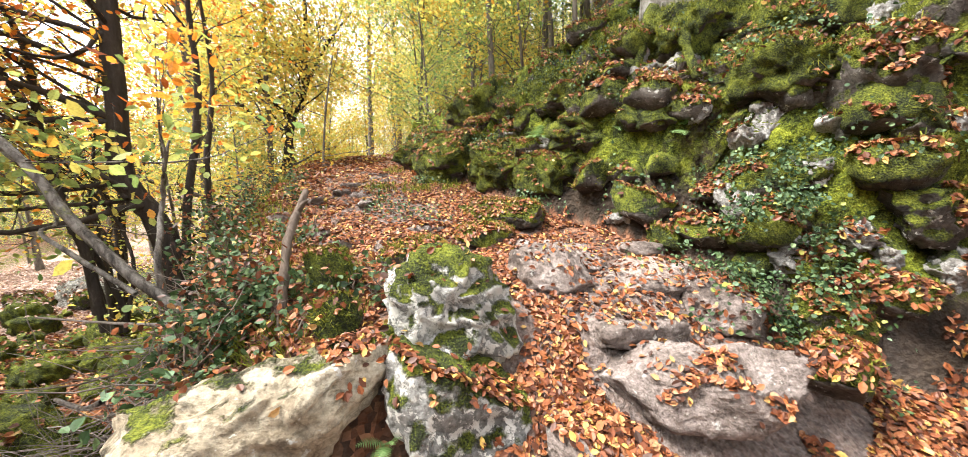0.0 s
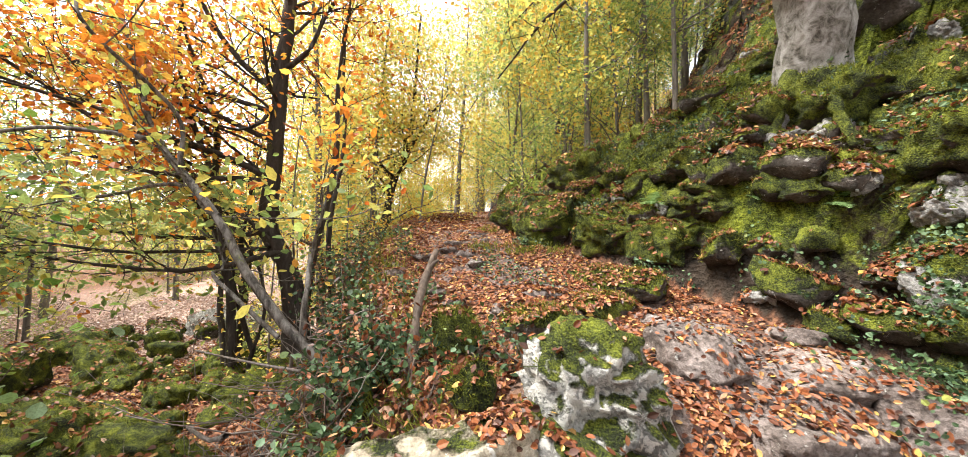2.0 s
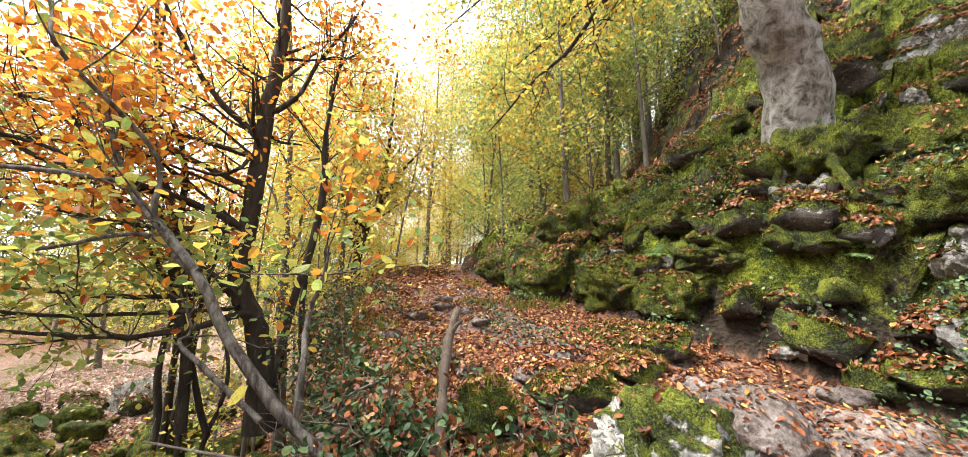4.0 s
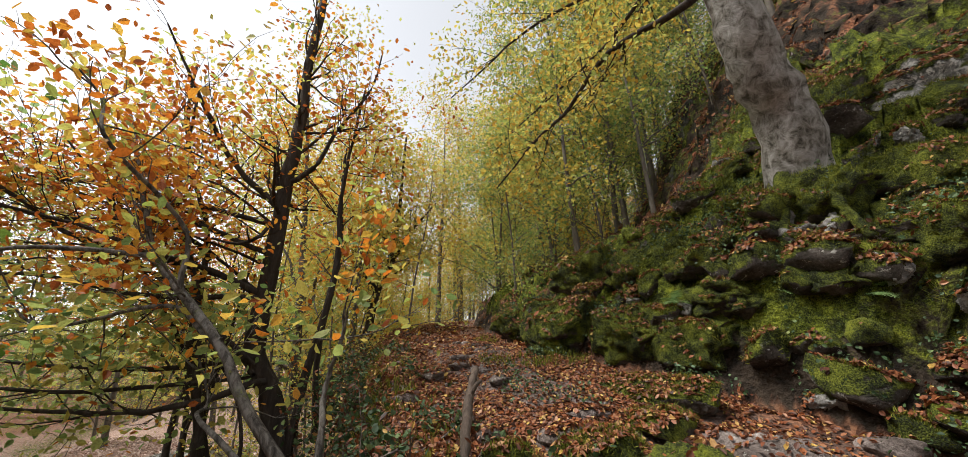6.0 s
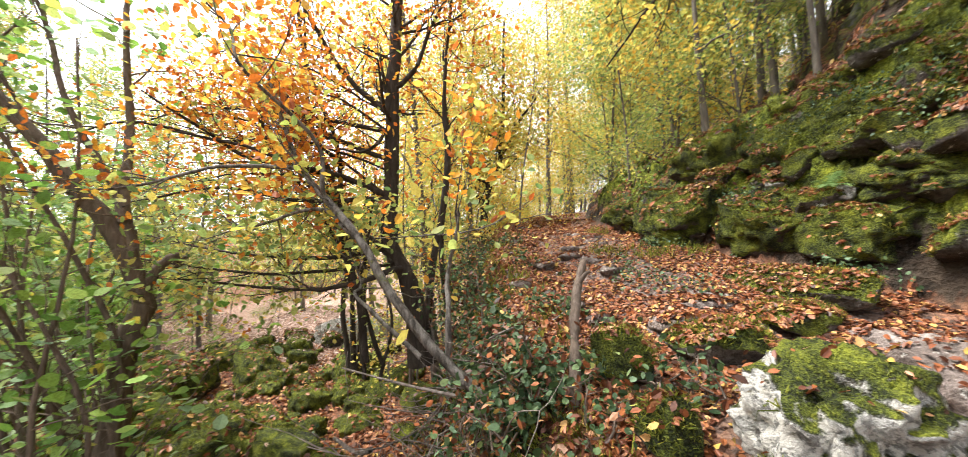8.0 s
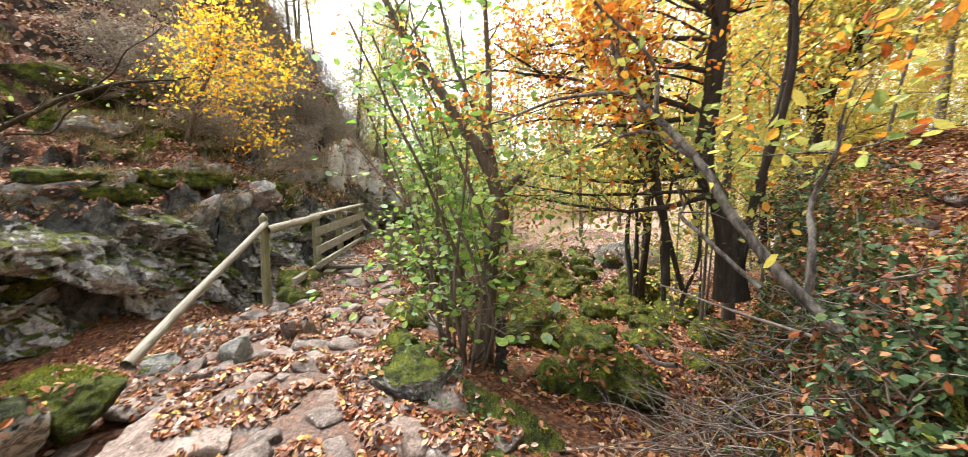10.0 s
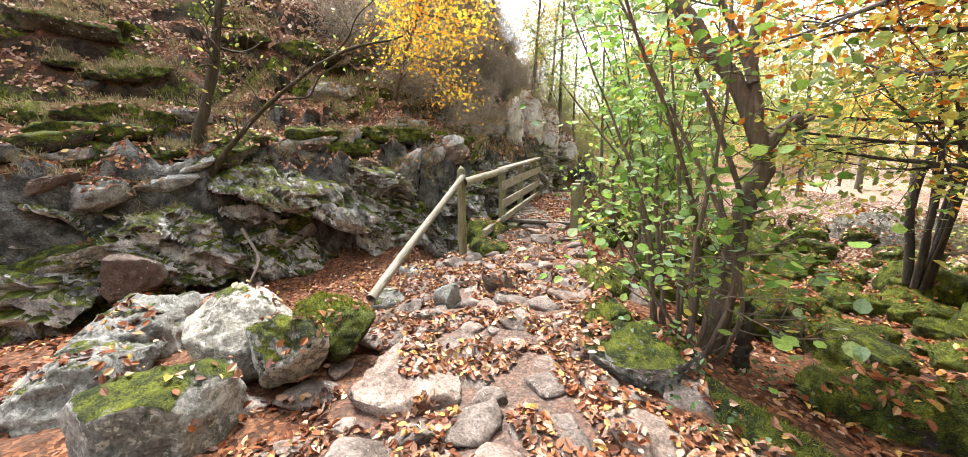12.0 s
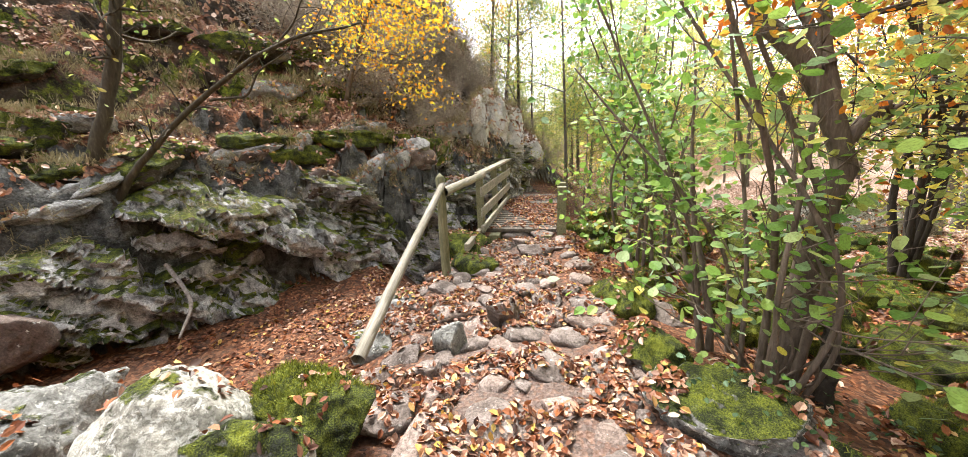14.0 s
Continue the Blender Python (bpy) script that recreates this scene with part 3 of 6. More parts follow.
def rock(name, at, size, turn, material, label, seed, tilt=(0, 0), boxy=0.5, rough=0.1, detail=4, group="", category="rock", cuts=14):
    v, f = rock_arrays(size, seed, boxy, rough, detail, cuts)
    m = np.array(pose(0, 0, 0, tilt[0], tilt[1], turn).to_3x3())
    v = v @ m.T
    ob = part(name, mesh_of(name, v, f), material)
    ob.location = at
    add_solid(v + np.asarray(at), f, 1.0 if material is stone_green else 0.45 if material is stone_mossy else 0.0)
    return tagged(ob, label, category, group)


# stones that lead up to the trail
rock("step_slab", (0.80, 1.37, 0.94), (0.31, 0.14, 0.11), -11, stone_step, "broad worn stone slab forming a natural step", 11, (3, 3), 0.7, 0.11, 5, category="stone slab", cuts=8)
rock("cream_block", (-0.43, 1.26, 0.95), (0.33, 0.15, 0.14), 18, stone_cream, "cream limestone block with moss along its back edge", 12, (18, -10), 0.6, 0.14, 5, category="boulder", cuts=9)
rock("lichened_boulder", (0.03, 1.56, 1.15), (0.19, 0.17, 0.175), 10, stone_cap, "white-lichened boulder capped with green moss", 13, (-10, -4), 0.4, 0.24, 5, category="boulder", cuts=7)
rock("lichened_rock", (0.03, 1.36, 0.88), (0.19, 0.15, 0.25), 20, stone_patch, "pale lichened rock under a moss-capped boulder", 14, (-10, 0), 0.45, 0.16, 5, cuts=8)
rock("wedge_stone", (-0.34, 1.55, 1.12), (0.08, 0.06, 0.075), 30, stone_mossy, "small wedge-shaped stone with a mossy side", 15, (0, 20), 0.6, 0.1, 4)
rock("corner_stone", (-0.17, 1.40, 1.03), (0.055, 0.07, 0.12), 15, stone_mossy, "mossy stone wedged between larger boulders", 16, (10, 10), 0.5, 0.1, 4)
rock("moss_cushion", (-0.46, 1.86, 1.22), (0.10, 0.07, 0.08), 0, stone_green, "small round stone under thick moss", 17, detail=4)
rock("trail_block", (1.10, 1.70, 1.07), (0.16, 0.11, 0.09), -12, stone_step, "low grey-brown block beside the trail", 18, (4, 6), 0.7, 0.1, 5, cuts=8)
rock("side_block", (1.28, 1.40, 0.93), (0.15, 0.10, 0.09), 20, stone_mossy, "brown stone half sunk in fallen leaves", 19, (0, 8), 0.6, 0.1, 4)
rock("path_slab", (0.68, 1.61, 1.02), (0.19, 0.12, 0.06), 15, stone_step, "flat trodden slab set in the trail", 20, (6, 2), 0.8, 0.12, 5, category="stone slab", cuts=6)
rock("path_slab", (0.81, 1.86, 1.11), (0.20, 0.13, 0.05), -10, stone_step, "flat trodden slab set in the trail", 21, (6, 2), 0.8, 0.12, 5, category="stone slab", cuts=6)
rock("ledge_stone", (0.44, 1.85, 1.17), (0.14, 0.16, 0.12), 35, stone_step, "rough ledge of grey-brown rock in the trail", 22, (4, -6), 0.55, 0.1, 5)
rock("low_slab", (0.42, 1.22, 0.85), (0.14, 0.09, 0.06), -20, stone_step, "low brown slab half under leaves", 28, (4, 4), 0.7, 0.06, 4, category="stone slab")
rock("bare_hump", (0.52, 2.14, 1.165), (0.19, 0.27, 0.10), 24, stone_step, "smooth bare hump of bedrock in the trail", 29, (5, 0), 0.5, 0.15, 5, category="bedrock", cuts=6)
rock("path_slab", (0.95, 1.95, 1.145), (0.2, 0.14, 0.05), 25, stone_red, "flat trodden slab set in the trail", 61, (4, 2), 0.8, 0.12, 4, category="stone slab", cuts=6)
rock("mossy_slab", (0.33, 2.68, 1.38), (0.36, 0.2, 0.09), -62, stone_mossy, "long low slab with a mossy crest across the trail", 23, (4, 3), 0.45, 0.08, 5, category="stone slab")
rock("mossy_slab", (0.20, 2.28, 1.29), (0.18, 0.11, 0.06), 40, stone_mossy, "low mossy stone among fallen leaves on the trail", 24, (4, 0), 0.45, 0.08, 4, category="stone slab")
rock("flat_stone", (-0.08, 2.33, 1.32), (0.085, 0.055, 0.035), 10, stone_step, "small flat stone among leaves on the trail", 25, detail=4)
rock("flat_stone", (0.98, 2.12, 1.22), (0.13, 0.06, 0.04), 5, stone_step, "flat stone at the foot of the bank", 26, detail=4)
rock("buried_stone", (-0.13, 2.02, 1.23), (0.16, 0.11, 0.08), 15, stone_mossy, "half-buried mossy stone at the trail edge", 27, detail=4)
for _i in range(46):
    _y = 2.2 + 5.5 * (_i / 46) ** 1.2
    _e = rng.uniform(0.1, 0.9)
    _x = float(np.interp(_y, [1.9, 2.6, 4.0, 7.0, 11], [-0.75, -1.15, -1.65, -2.6, -3.2])) + _e * 1.15
    _s = rng.uniform(0.03, 0.085)
    rock("trail_stone", (_x, _y, floor_z(_x, _y) + _s * 0.1), (_s * rng.uniform(1, 1.6), _s, _s * 0.5), rng.uniform(0, 180), stone_step, "small stone bedded in the leafy trail", 300 + _i, detail=3, group="stones in the trail", category="stone")

# white and grey outcrops, and mossy blocks of the bank
for _i, (_x, _y, _z, _sx, _sy, _sz, _t, _m) in enumerate((
        (1.07, 2.38, 1.40, 0.19, 0.12, 0.09, -50, stone_white), (1.36, 1.98, 1.52, 0.09, 0.07, 0.13, -35, stone_white),
        (1.46, 1.78, 1.62, 0.08, 0.07, 0.09, -40, stone_white), (1.24, 2.70, 2.12, 0.06, 0.07, 0.06, 0, stone_white),
        (1.52, 1.66, 1.22, 0.15, 0.12, 0.13, 0, stone_mossy), (1.86, 1.66, 1.40, 0.13, 0.11, 0.11, 30, stone_mossy),
        (0.70, 2.86, 1.62, 0.24, 0.16, 0.14, -40, stone_green), (0.42, 3.22, 1.72, 0.28, 0.18, 0.16, -45, stone_green),
        (0.98, 2.78, 1.84, 0.28, 0.2, 0.14, -35, stone_green), (0.02, 3.72, 1.85, 0.28, 0.24, 0.2, -60, stone_green),
        (1.38, 2.36, 1.92, 0.26, 0.2, 0.17, -45, stone_green), (1.60, 2.06, 2.05, 0.2, 0.16, 0.15, -40, stone_green),
        (1.80, 1.82, 2.00, 0.17, 0.14, 0.14, -45, stone_mossy), (1.46, 2.62, 2.38, 0.32, 0.22, 0.16, -30, stone_green),
        (1.08, 3.14, 2.26, 0.24, 0.2, 0.16, -40, stone_green), (1.88, 2.32, 2.44, 0.36, 0.26, 0.2, -30, stone_green),
        (2.15, 1.9, 2.4, 0.2, 0.17, 0.16, -30, stone_mossy), (0.72, 3.5, 2.2, 0.3, 0.22, 0.16, -40, stone_green),
        (0.3, 4.1, 2.3, 0.34, 0.28, 0.2, -50, stone_green), (-0.3, 4.6, 2.0, 0.3, 0.26, 0.2, -60, stone_green),
        (1.58, 1.84, 1.80, 0.06, 0.06, 0.06, 10, stone_white), (1.78, 1.98, 2.22, 0.12, 0.1, 0.1, 10, stone_mossy),
        (2.7, 2.9, 3.3, 0.4, 0.3, 0.3, -30, stone_lichen), (3.1, 2.5, 3.5, 0.4, 0.3, 0.4, -30, stone_mossy),
        (2.2, 3.3, 3.4, 0.4, 0.3, 0.3, -30, stone_mossy), (0.95, 3.5, 2.66, 0.26, 0.24, 0.28, -30, stone_mossy))):
    _label = {"white_limestone": "pale limestone outcrop in the mossy bank", "lichened_limestone": "lichen-spotted outcrop on the bank", "moss_covered_stone": "bank boulder thick with green moss", "half_mossy_stone": "brown bank rock patched with moss"}[_m.name]
    rock("bank_rock", (_x, _y, min(_z, floor_z(_x, _y) + 0.04)), (_sx, _sy, _sz), _t, _m, _label, 400 + _i, (rng.uniform(-12, 12), rng.uniform(-12, 12)), 0.45, 0.34, 4, "rocks of the mossy bank")

for _i in range(34):
    _u = rng.uniform(0, 5)
    _fx, _fy = (float(np.interp(_u, range(6), [p[k] for p in BANK[2:8]])) for k in (0, 1))
    _gx, _gy = (float(np.interp(min(_u + 0.2, 5), range(6), [p[k] for p in BANK[2:8]])) for k in (0, 1))
    _a = math.atan2(_gy - _fy, _gx - _fx) if _u < 4.8 else 2.0
    _d = rng.choice((0.1, 0.2, 0.42, 0.75, 0.85, 1.15, 1.5)) + rng.normal() * 0.04
    _x, _y = _fx + math.sin(_a) * _d, _fy - math.cos(_a) * _d
    _s = rng.uniform(0.10, 0.22)
    rock("bank_ledge", (_x, _y, floor_z(_x, _y) - 0.05), (_s * rng.uniform(0.9, 1.3), _s * 0.8, _s * rng.uniform(0.45, 0.65)), math.degrees(_a) + rng.uniform(-15, 15), stone_green if _i % 3 else stone_mossy, "mossy ledge jutting from the bank", 1300 + _i, (rng.uniform(-8, 14), rng.uniform(-10, 10)), 0.3, 0.34, 4, "mossy ledges of the bank", "ledge")
for _i in range(70):
    _u = rng.uniform(0, 2.6)
    _fx, _fy = (float(np.interp(_u, range(4), [p[k] for p in BANK[2:6]])) for k in (0, 1))
    _d = rng.uniform(0.02, 0.42)
    _x, _y = _fx + 0.8 * _d, _fy + 0.55 * _d
    _s = float(np.clip(rng.lognormal(-2.6, 0.4), 0.035, 0.13))
    rock("foot_stone", (_x, _y, floor_z(_x, _y) - _s * 0.1), (_s * rng.uniform(1, 1.5), _s, _s * rng.uniform(0.6, 0.9)), rng.uniform(0, 180), (stone_white if _s < 0.06 else stone_mossy, stone_green)[_i % 2], "broken mossy stone at the foot of the bank", 1500 + _i, (rng.uniform(-25, 25), rng.uniform(-25, 25)), 0.6, 0.2, 3, "small stones of the bank", "stone")
for _i in range(260):
    _x, _y = rng.uniform(-0.5, 2.6), rng.uniform(1.2, 4.8)
    _d = float(side(np.array([_x]), np.array([_y]), BANK)[0])
    if 0.03 < _d < 1.7:
        _s = float(np.clip(rng.lognormal(-2.75, 0.45), 0.03, 0.14))
        _m = (stone_green, stone_mossy, stone_white if _s < 0.065 else stone_mossy)[_i % 3]
        rock("bank_stone", (_x, _y, floor_z(_x, _y) - _s * 0.05), (_s * rng.uniform(1, 1.5), _s, _s * rng.uniform(0.6, 1.0)), rng.uniform(0, 180), _m, "stone set in the mossy bank", 1000 + _i, (rng.uniform(-25, 25), rng.uniform(-25, 25)), 0.6, 0.16, 3, "small stones of the bank", "stone")

for _i in range(58):
    _x, _y = 1.15 + rng.uniform(0, 1.1), 1.55 + rng.uniform(0, 1.1)
    _d = float(side(np.array([_x]), np.array([_y]), BANK)[0])
    if 0.02 < _d < 0.9:
        _s = rng.uniform(0.03, 0.075)
        rock("pale_outcrop", (_x, _y, floor_z(_x, _y) - _s * 0.1), (_s, _s * 0.8, _s * rng.uniform(0.8, 1.4)), rng.uniform(0, 180), stone_white, "pale limestone knob breaking through moss on the bank", 1900 + _i, (rng.uniform(-25, 25), rng.uniform(-25, 25)), 0.6, 0.4, 4, "pale outcrops of the bank", "outcrop")
rock("moss_mound", (1.40, 2.56, 2.44), (0.24, 0.15, 0.13), -30, stone_green, "moss mound at the foot of the beech", 58, (14, 0), 0.3, 0.2, 5, category="moss")

# boulders and stones beside the lower path
rock("round_boulder", (-3.33, -1.20, 0.44), (0.27, 0.24, 0.23), -14, stone_round, "rounded grey limestone boulder with lichen specks", 31, (0, 6), 0.3, 0.07, 5, category="boulder", cuts=7)
rock("low_boulder", (-2.74, -1.32, 0.29), (0.27, 0.26, 0.25), -24, stone_low, "broad grey boulder with mossy streaks", 32, (6, 0), 0.4, 0.07, 5, category="boulder", cuts=7)
rock("moss_boulder", (-3.08, -0.88, 0.43), (0.22, 0.16, 0.20), 30, stone_cap, "dark boulder with white patches and moss top", 33, (0, 10), 0.4, 0.14, 5, category="boulder")
rock("moss_boulder", (-3.40, -0.72, 0.38), (0.30, 0.17, 0.14), 40, stone_green, "boulder capped with bright green moss", 34, (0, 0), 0.4, 0.12, 5, category="boulder")
rock("grey_outcrop", (-3.75, -2.05, 0.28), (0.5, 0.34, 0.22), -30, stone_grey, "jagged grey outcrop strewn with leaves", 35, (4, 4), 0.5, 0.16, 5, category="outcrop")
rock("grey_outcrop", (-3.22, -2.02, 0.24), (0.36, 0.3, 0.2), 10, stone_grey, "broken grey limestone beside the path", 36, (4, -4), 0.5, 0.16, 5, category="outcrop")
rock("brown_boulder", (-5.35, -3.15, 0.22), (0.34, 0.26, 0.24), 30, stone_dark, "dark brown boulder under the cliff", 37, (6, 4), 0.4, 0.08, 5, category="boulder")
rock("path_slab", (-2.95, -0.26, 0.20), (0.36, 0.28, 0.12), 8, stone_red, "large cream slab set in the lower path", 38, (2, 4), 0.75, 0.06, 5, category="stone slab")
rock("red_block", (-4.32, 0.50, 0.24), (0.15, 0.12, 0.11), -24, stone_step, "squared reddish stone block on the path", 39, (0, 6), 0.85, 0.05, 5, category="stone block")
rock("grey_block", (-4.10, 0.02, 0.22), (0.12, 0.11, 0.12), 14, stone_grey, "angular grey stone beside the path", 40, (8, 4), 0.7, 0.08, 4, category="stone block")
rock("side_boulder", (-2.90, 1.02, 0.27), (0.30, 0.2, 0.14), 30, stone_low, "lichened brown boulder edging the path", 41, (6, 4), 0.35, 0.2, 5, category="boulder")
rock("side_boulder", (-3.44, 1.12, 0.26), (0.22, 0.16, 0.13), 10, stone_mossy, "mossy boulder by the hazel", 42, (0, 4), 0.5, 0.1, 5, category="boulder")
rock("mossy_ridge", (-2.35, 1.30, 0.16), (0.5, 0.13, 0.13), 12, stone_green, "long rib of rock under moss", 43, (4, 4), 0.4, 0.12, 5, category="boulder")
rock("side_boulder", (-1.95, 0.98, 0.24), (0.22, 0.16, 0.10), -12, stone_low, "low lichened stone at the path side", 44, (0, 4), 0.35, 0.2, 4, category="boulder")
rock("moss_boulder", (-5.75, 0.62, 0.10), (0.3, 0.2, 0.16), 20, stone_green, "mossy stone under the handrail", 45, detail=4, category="boulder")
rock("moss_boulder", (-6.5, 0.75, 0.10), (0.42, 0.28, 0.22), 30, stone_green, "mossy bank stones at the bridge end", 46, detail=4, category="boulder")
rock("moss_boulder", (-6.35, 2.55, 0.10), (0.4, 0.3, 0.22), 30, stone_green, "mossy bank stones at the bridge end", 47, detail=4, category="boulder")
rock("bank_stone", (-5.2, -0.15, 0.02), (0.3, 0.22, 0.14), 30, stone_grey, "grey stones by the rail foot", 48, detail=4)
rock("bank_stone", (-4.5, -0.5, 0.05), (0.26, 0.18, 0.12), 10, stone_grey, "grey stones by the rail foot", 49, detail=4)

_placed = []
for _i in range(3000):
    _x = -1.2 - 5.6 * rng.random()
    _c = float(np.interp(-_x, [-1, 1, 3, 5, 7, 9.5], [-0.2, -0.1, 0.15, 0.6, 1.5, 3.0]))
    _y = _c + rng.normal() * 0.42
    _s = float(np.clip(rng.lognormal(-2.2, 0.45), 0.04, 0.19))
    if all(math.hypot(_x - a, _y - b) > (_s + c) * 1.05 for a, b, c in _placed) and math.hypot(_x + 2.92, _y + 0.28) > 0.36:
        _placed.append((_x, _y, _s))
        rock("path_stone", (_x, _y, floor_z(_x, _y) + _s * 0.08), (_s * rng.uniform(1.0, 1.5), _s, _s * rng.uniform(0.3, 0.5)), rng.uniform(0, 180), (stone_step, stone_step, stone_red, stone_step, stone_red)[_i % 5], "worn stone bedded in the rocky path", 500 + _i, (rng.uniform(-8, 8), rng.uniform(-8, 8)), 0.8, 0.12, 3, "stones of the lower path", "stone")
    if len(_placed) > 215:
        break

# mossy boulders of the gully
_placed = [(-3.2, 1.7, 0.3)]
for _i, (_x, _y, _s) in enumerate(((-6.25, 5.25, 0.42), (-5.6, 5.05, 0.3), (-5.2, 5.3, 0.26), (-4.5, 3.1, 0.42), (-3.6, 2.6, 0.36), (-3.2, 2.9, 0.32), (-2.5, 2.35, 0.24), (-2.62, 2.08, 0.20), (-2.36, 2.52, 0.26), (-6.6, 4.2, 0.5))):
    _placed.append((_x, _y, _s))
for _ in range(2500):
    _u, _w = rng.random() ** 0.8, rng.normal() * 0.28
    _x, _y = -2.6 - 6.0 * _u + _w * 2.2, 2.2 + 4.6 * _u + _w * 2.6
    _s = float(np.clip(rng.lognormal(-1.6, 0.45), 0.08, 0.42))
    if side(np.array([_x]), np.array([_y]), EDGE)[0] < -0.75 and abs(_y - float(np.interp(-_x, [-1, 1, 3, 5, 7, 9.5], [-0.2, -0.1, 0.15, 0.6, 1.5, 3.0]))) > 1.0 and all(math.hypot(_x - a, _y - b) > (_s + c) * 1.04 for a, b, c in _placed) and len(_placed) < 95:
        _placed.append((_x, _y, _s))
for _i, (_x, _y, _s) in enumerate(_placed[1:]):
    rock("gully_boulder", (_x, _y, floor_z(_x, _y) + _s * 0.22), (_s * rng.uniform(0.95, 1.3), _s * 0.85, _s * rng.uniform(0.6, 0.9)), rng.uniform(0, 180), stone_green if rng.random() < 0.8 else stone_mossy, "gully boulder cushioned with green moss", 700 + _i, (rng.uniform(-12, 12), rng.uniform(-12, 12)), 0.35, 0.2, 4, "mossy boulders of the gully", "boulder", 7)

rock("flat_boulder", (-6.3, 8.0, floor_z(-6.3, 8.0) + 0.16), (0.95, 0.5, 0.34), 32, stone_round, "broad flat-topped boulder lying on the leafy meadow", 65, (0, 4), 0.7, 0.1, 5, category="boulder", cuts=7)
# blocks of the grey cliff
for _i in range(46):
    _k = rng.random() * 5
    _in = rng.uniform(-0.1, 0.75)
    _x = float(np.interp(_k, [0, 1, 2, 3, 4, 5], [-8.3, -7.5, -6.75, -5.9, -5.3, -4.9])) - _in * 0.85
    _y = float(np.interp(_k, [0, 1, 2, 3, 4, 5], [1.1, 0.25, -1.05, -2.55, -3.4, -4.0])) - _in * 0.45
    _s = rng.uniform(0.10, 0.28)
    rock("cliff_block", (_x, _y, floor_z(_x, _y) - _s * rng.uniform(0.2, 0.6)), (_s * rng.uniform(1.2, 1.9), _s * 0.7, _s * rng.uniform(0.4, 0.8)), -60 + rng.uniform(-12, 12), (stone_cliff, stone_mossy, stone_dark, stone_cliff, stone_lichen, stone_cliff, stone_cliff)[_i % 7], "jutting block of grey layered limestone", 800 + _i, (rng.uniform(-12, 12), rng.uniform(8, 34)), 0.8, 0.2, 4, "blocks of the cliff", "rock")


def facets(q, count, seed, size, lo, hi):
    """Broken planes: each point takes the offset and the tilt of its nearest block, long along the bedding."""
    r = np.random.default_rng(seed)
    a = radians(24)
    bed = np.array([[math.cos(a), math.sin(a)], [-math.sin(a), math.cos(a)]])
    c = r.uniform(lo, hi, (count, 2))
    qb, cb = q @ bed.T / size, c @ bed.T / size
    near = np.argmin(((qb[:, None] - cb[None]) ** 2).sum(-1), 1)
    off, tilt = r.uniform(-1, 1, count), r.normal(size=(count, 2)) * 0.55
    return off[near] + ((qb - cb[near]) * tilt[near]).sum(-1)


def build_cliff_face():
    line = np.array([(-10.6, 3.35), (-9.3, 2.05), (-7.5, 0.25), (-6.75, -1.05), (-5.9, -2.55), (-4.9, -4.0), (-4.6, -5.6)])
    run = np.r_[0, np.cumsum(np.hypot(*np.diff(line, axis=0).T))]
    ns, nh = 340, 58
    sv, hv = np.meshgrid(np.linspace(0, run[-1], ns), np.linspace(-0.35, 1, nh), indexing="ij")
    sv, hv = sv.ravel(), hv.ravel()
    tall = 1.32 + 0.35 * fbm(np.c_[sv * 0.6, sv * 0, sv * 0], 3, 205)
    up = hv * tall
    bx, by = np.interp(sv, run, line[:, 0]), np.interp(sv, run, line[:, 1])
    ex, ey = np.interp(sv + 0.4, run, line[:, 0]) - np.interp(sv - 0.4, run, line[:, 0]), np.interp(sv + 0.4, run, line[:, 1]) - np.interp(sv - 0.4, run, line[:, 1])
    el = np.hypot(ex, ey)
    nx, ny = ey / el, -ex / el
    q = np.c_[sv, up] + 0.12 * np.c_[fbm(np.c_[sv, up, sv * 0] * 2.2, 3, 201), fbm(np.c_[sv, up, sv * 0] * 2.2, 3, 202)]
    lo, hi = (-0.5, -0.6), (run[-1] + 0.5, 2.0)
    out = 0.20 * facets(q, 90, 211, np.array([0.9, 0.34]), lo, hi) + 0.11 * facets(q, 520, 212, np.array([0.42, 0.13]), lo, hi) + 0.045 * facets(q, 1500, 213, np.array([0.2, 0.07]), lo, hi)
    depth = np.interp(up, CLIFF_UP, CLIFF_IN) / (1 + 0.3 * ramp(by, -1.2, 1.6)) - 0.16 - out + 0.5 * ramp(hv, 0.9, 1.0)
    x, y = bx + nx * depth, by + ny * depth
    foot = shape(bx - nx * 0.05, by - ny * 0.05)
    v = np.stack([x, y, foot + up], 1)
    i = np.arange(ns * nh).reshape(ns, nh)
    f = np.stack([i[:-1, :-1], i[1:, :-1], i[1:, 1:], i[:-1, 1:]], -1).reshape(-1, 4)
    ob = part("cliff_face", mesh_of("cliff_face", v, f, False), stone_crag)
    tagged(ob, "broken grey limestone cliff face with mossy ledges", "cliff", kind="structure")
    add_solid(v, f)


build_cliff_face()

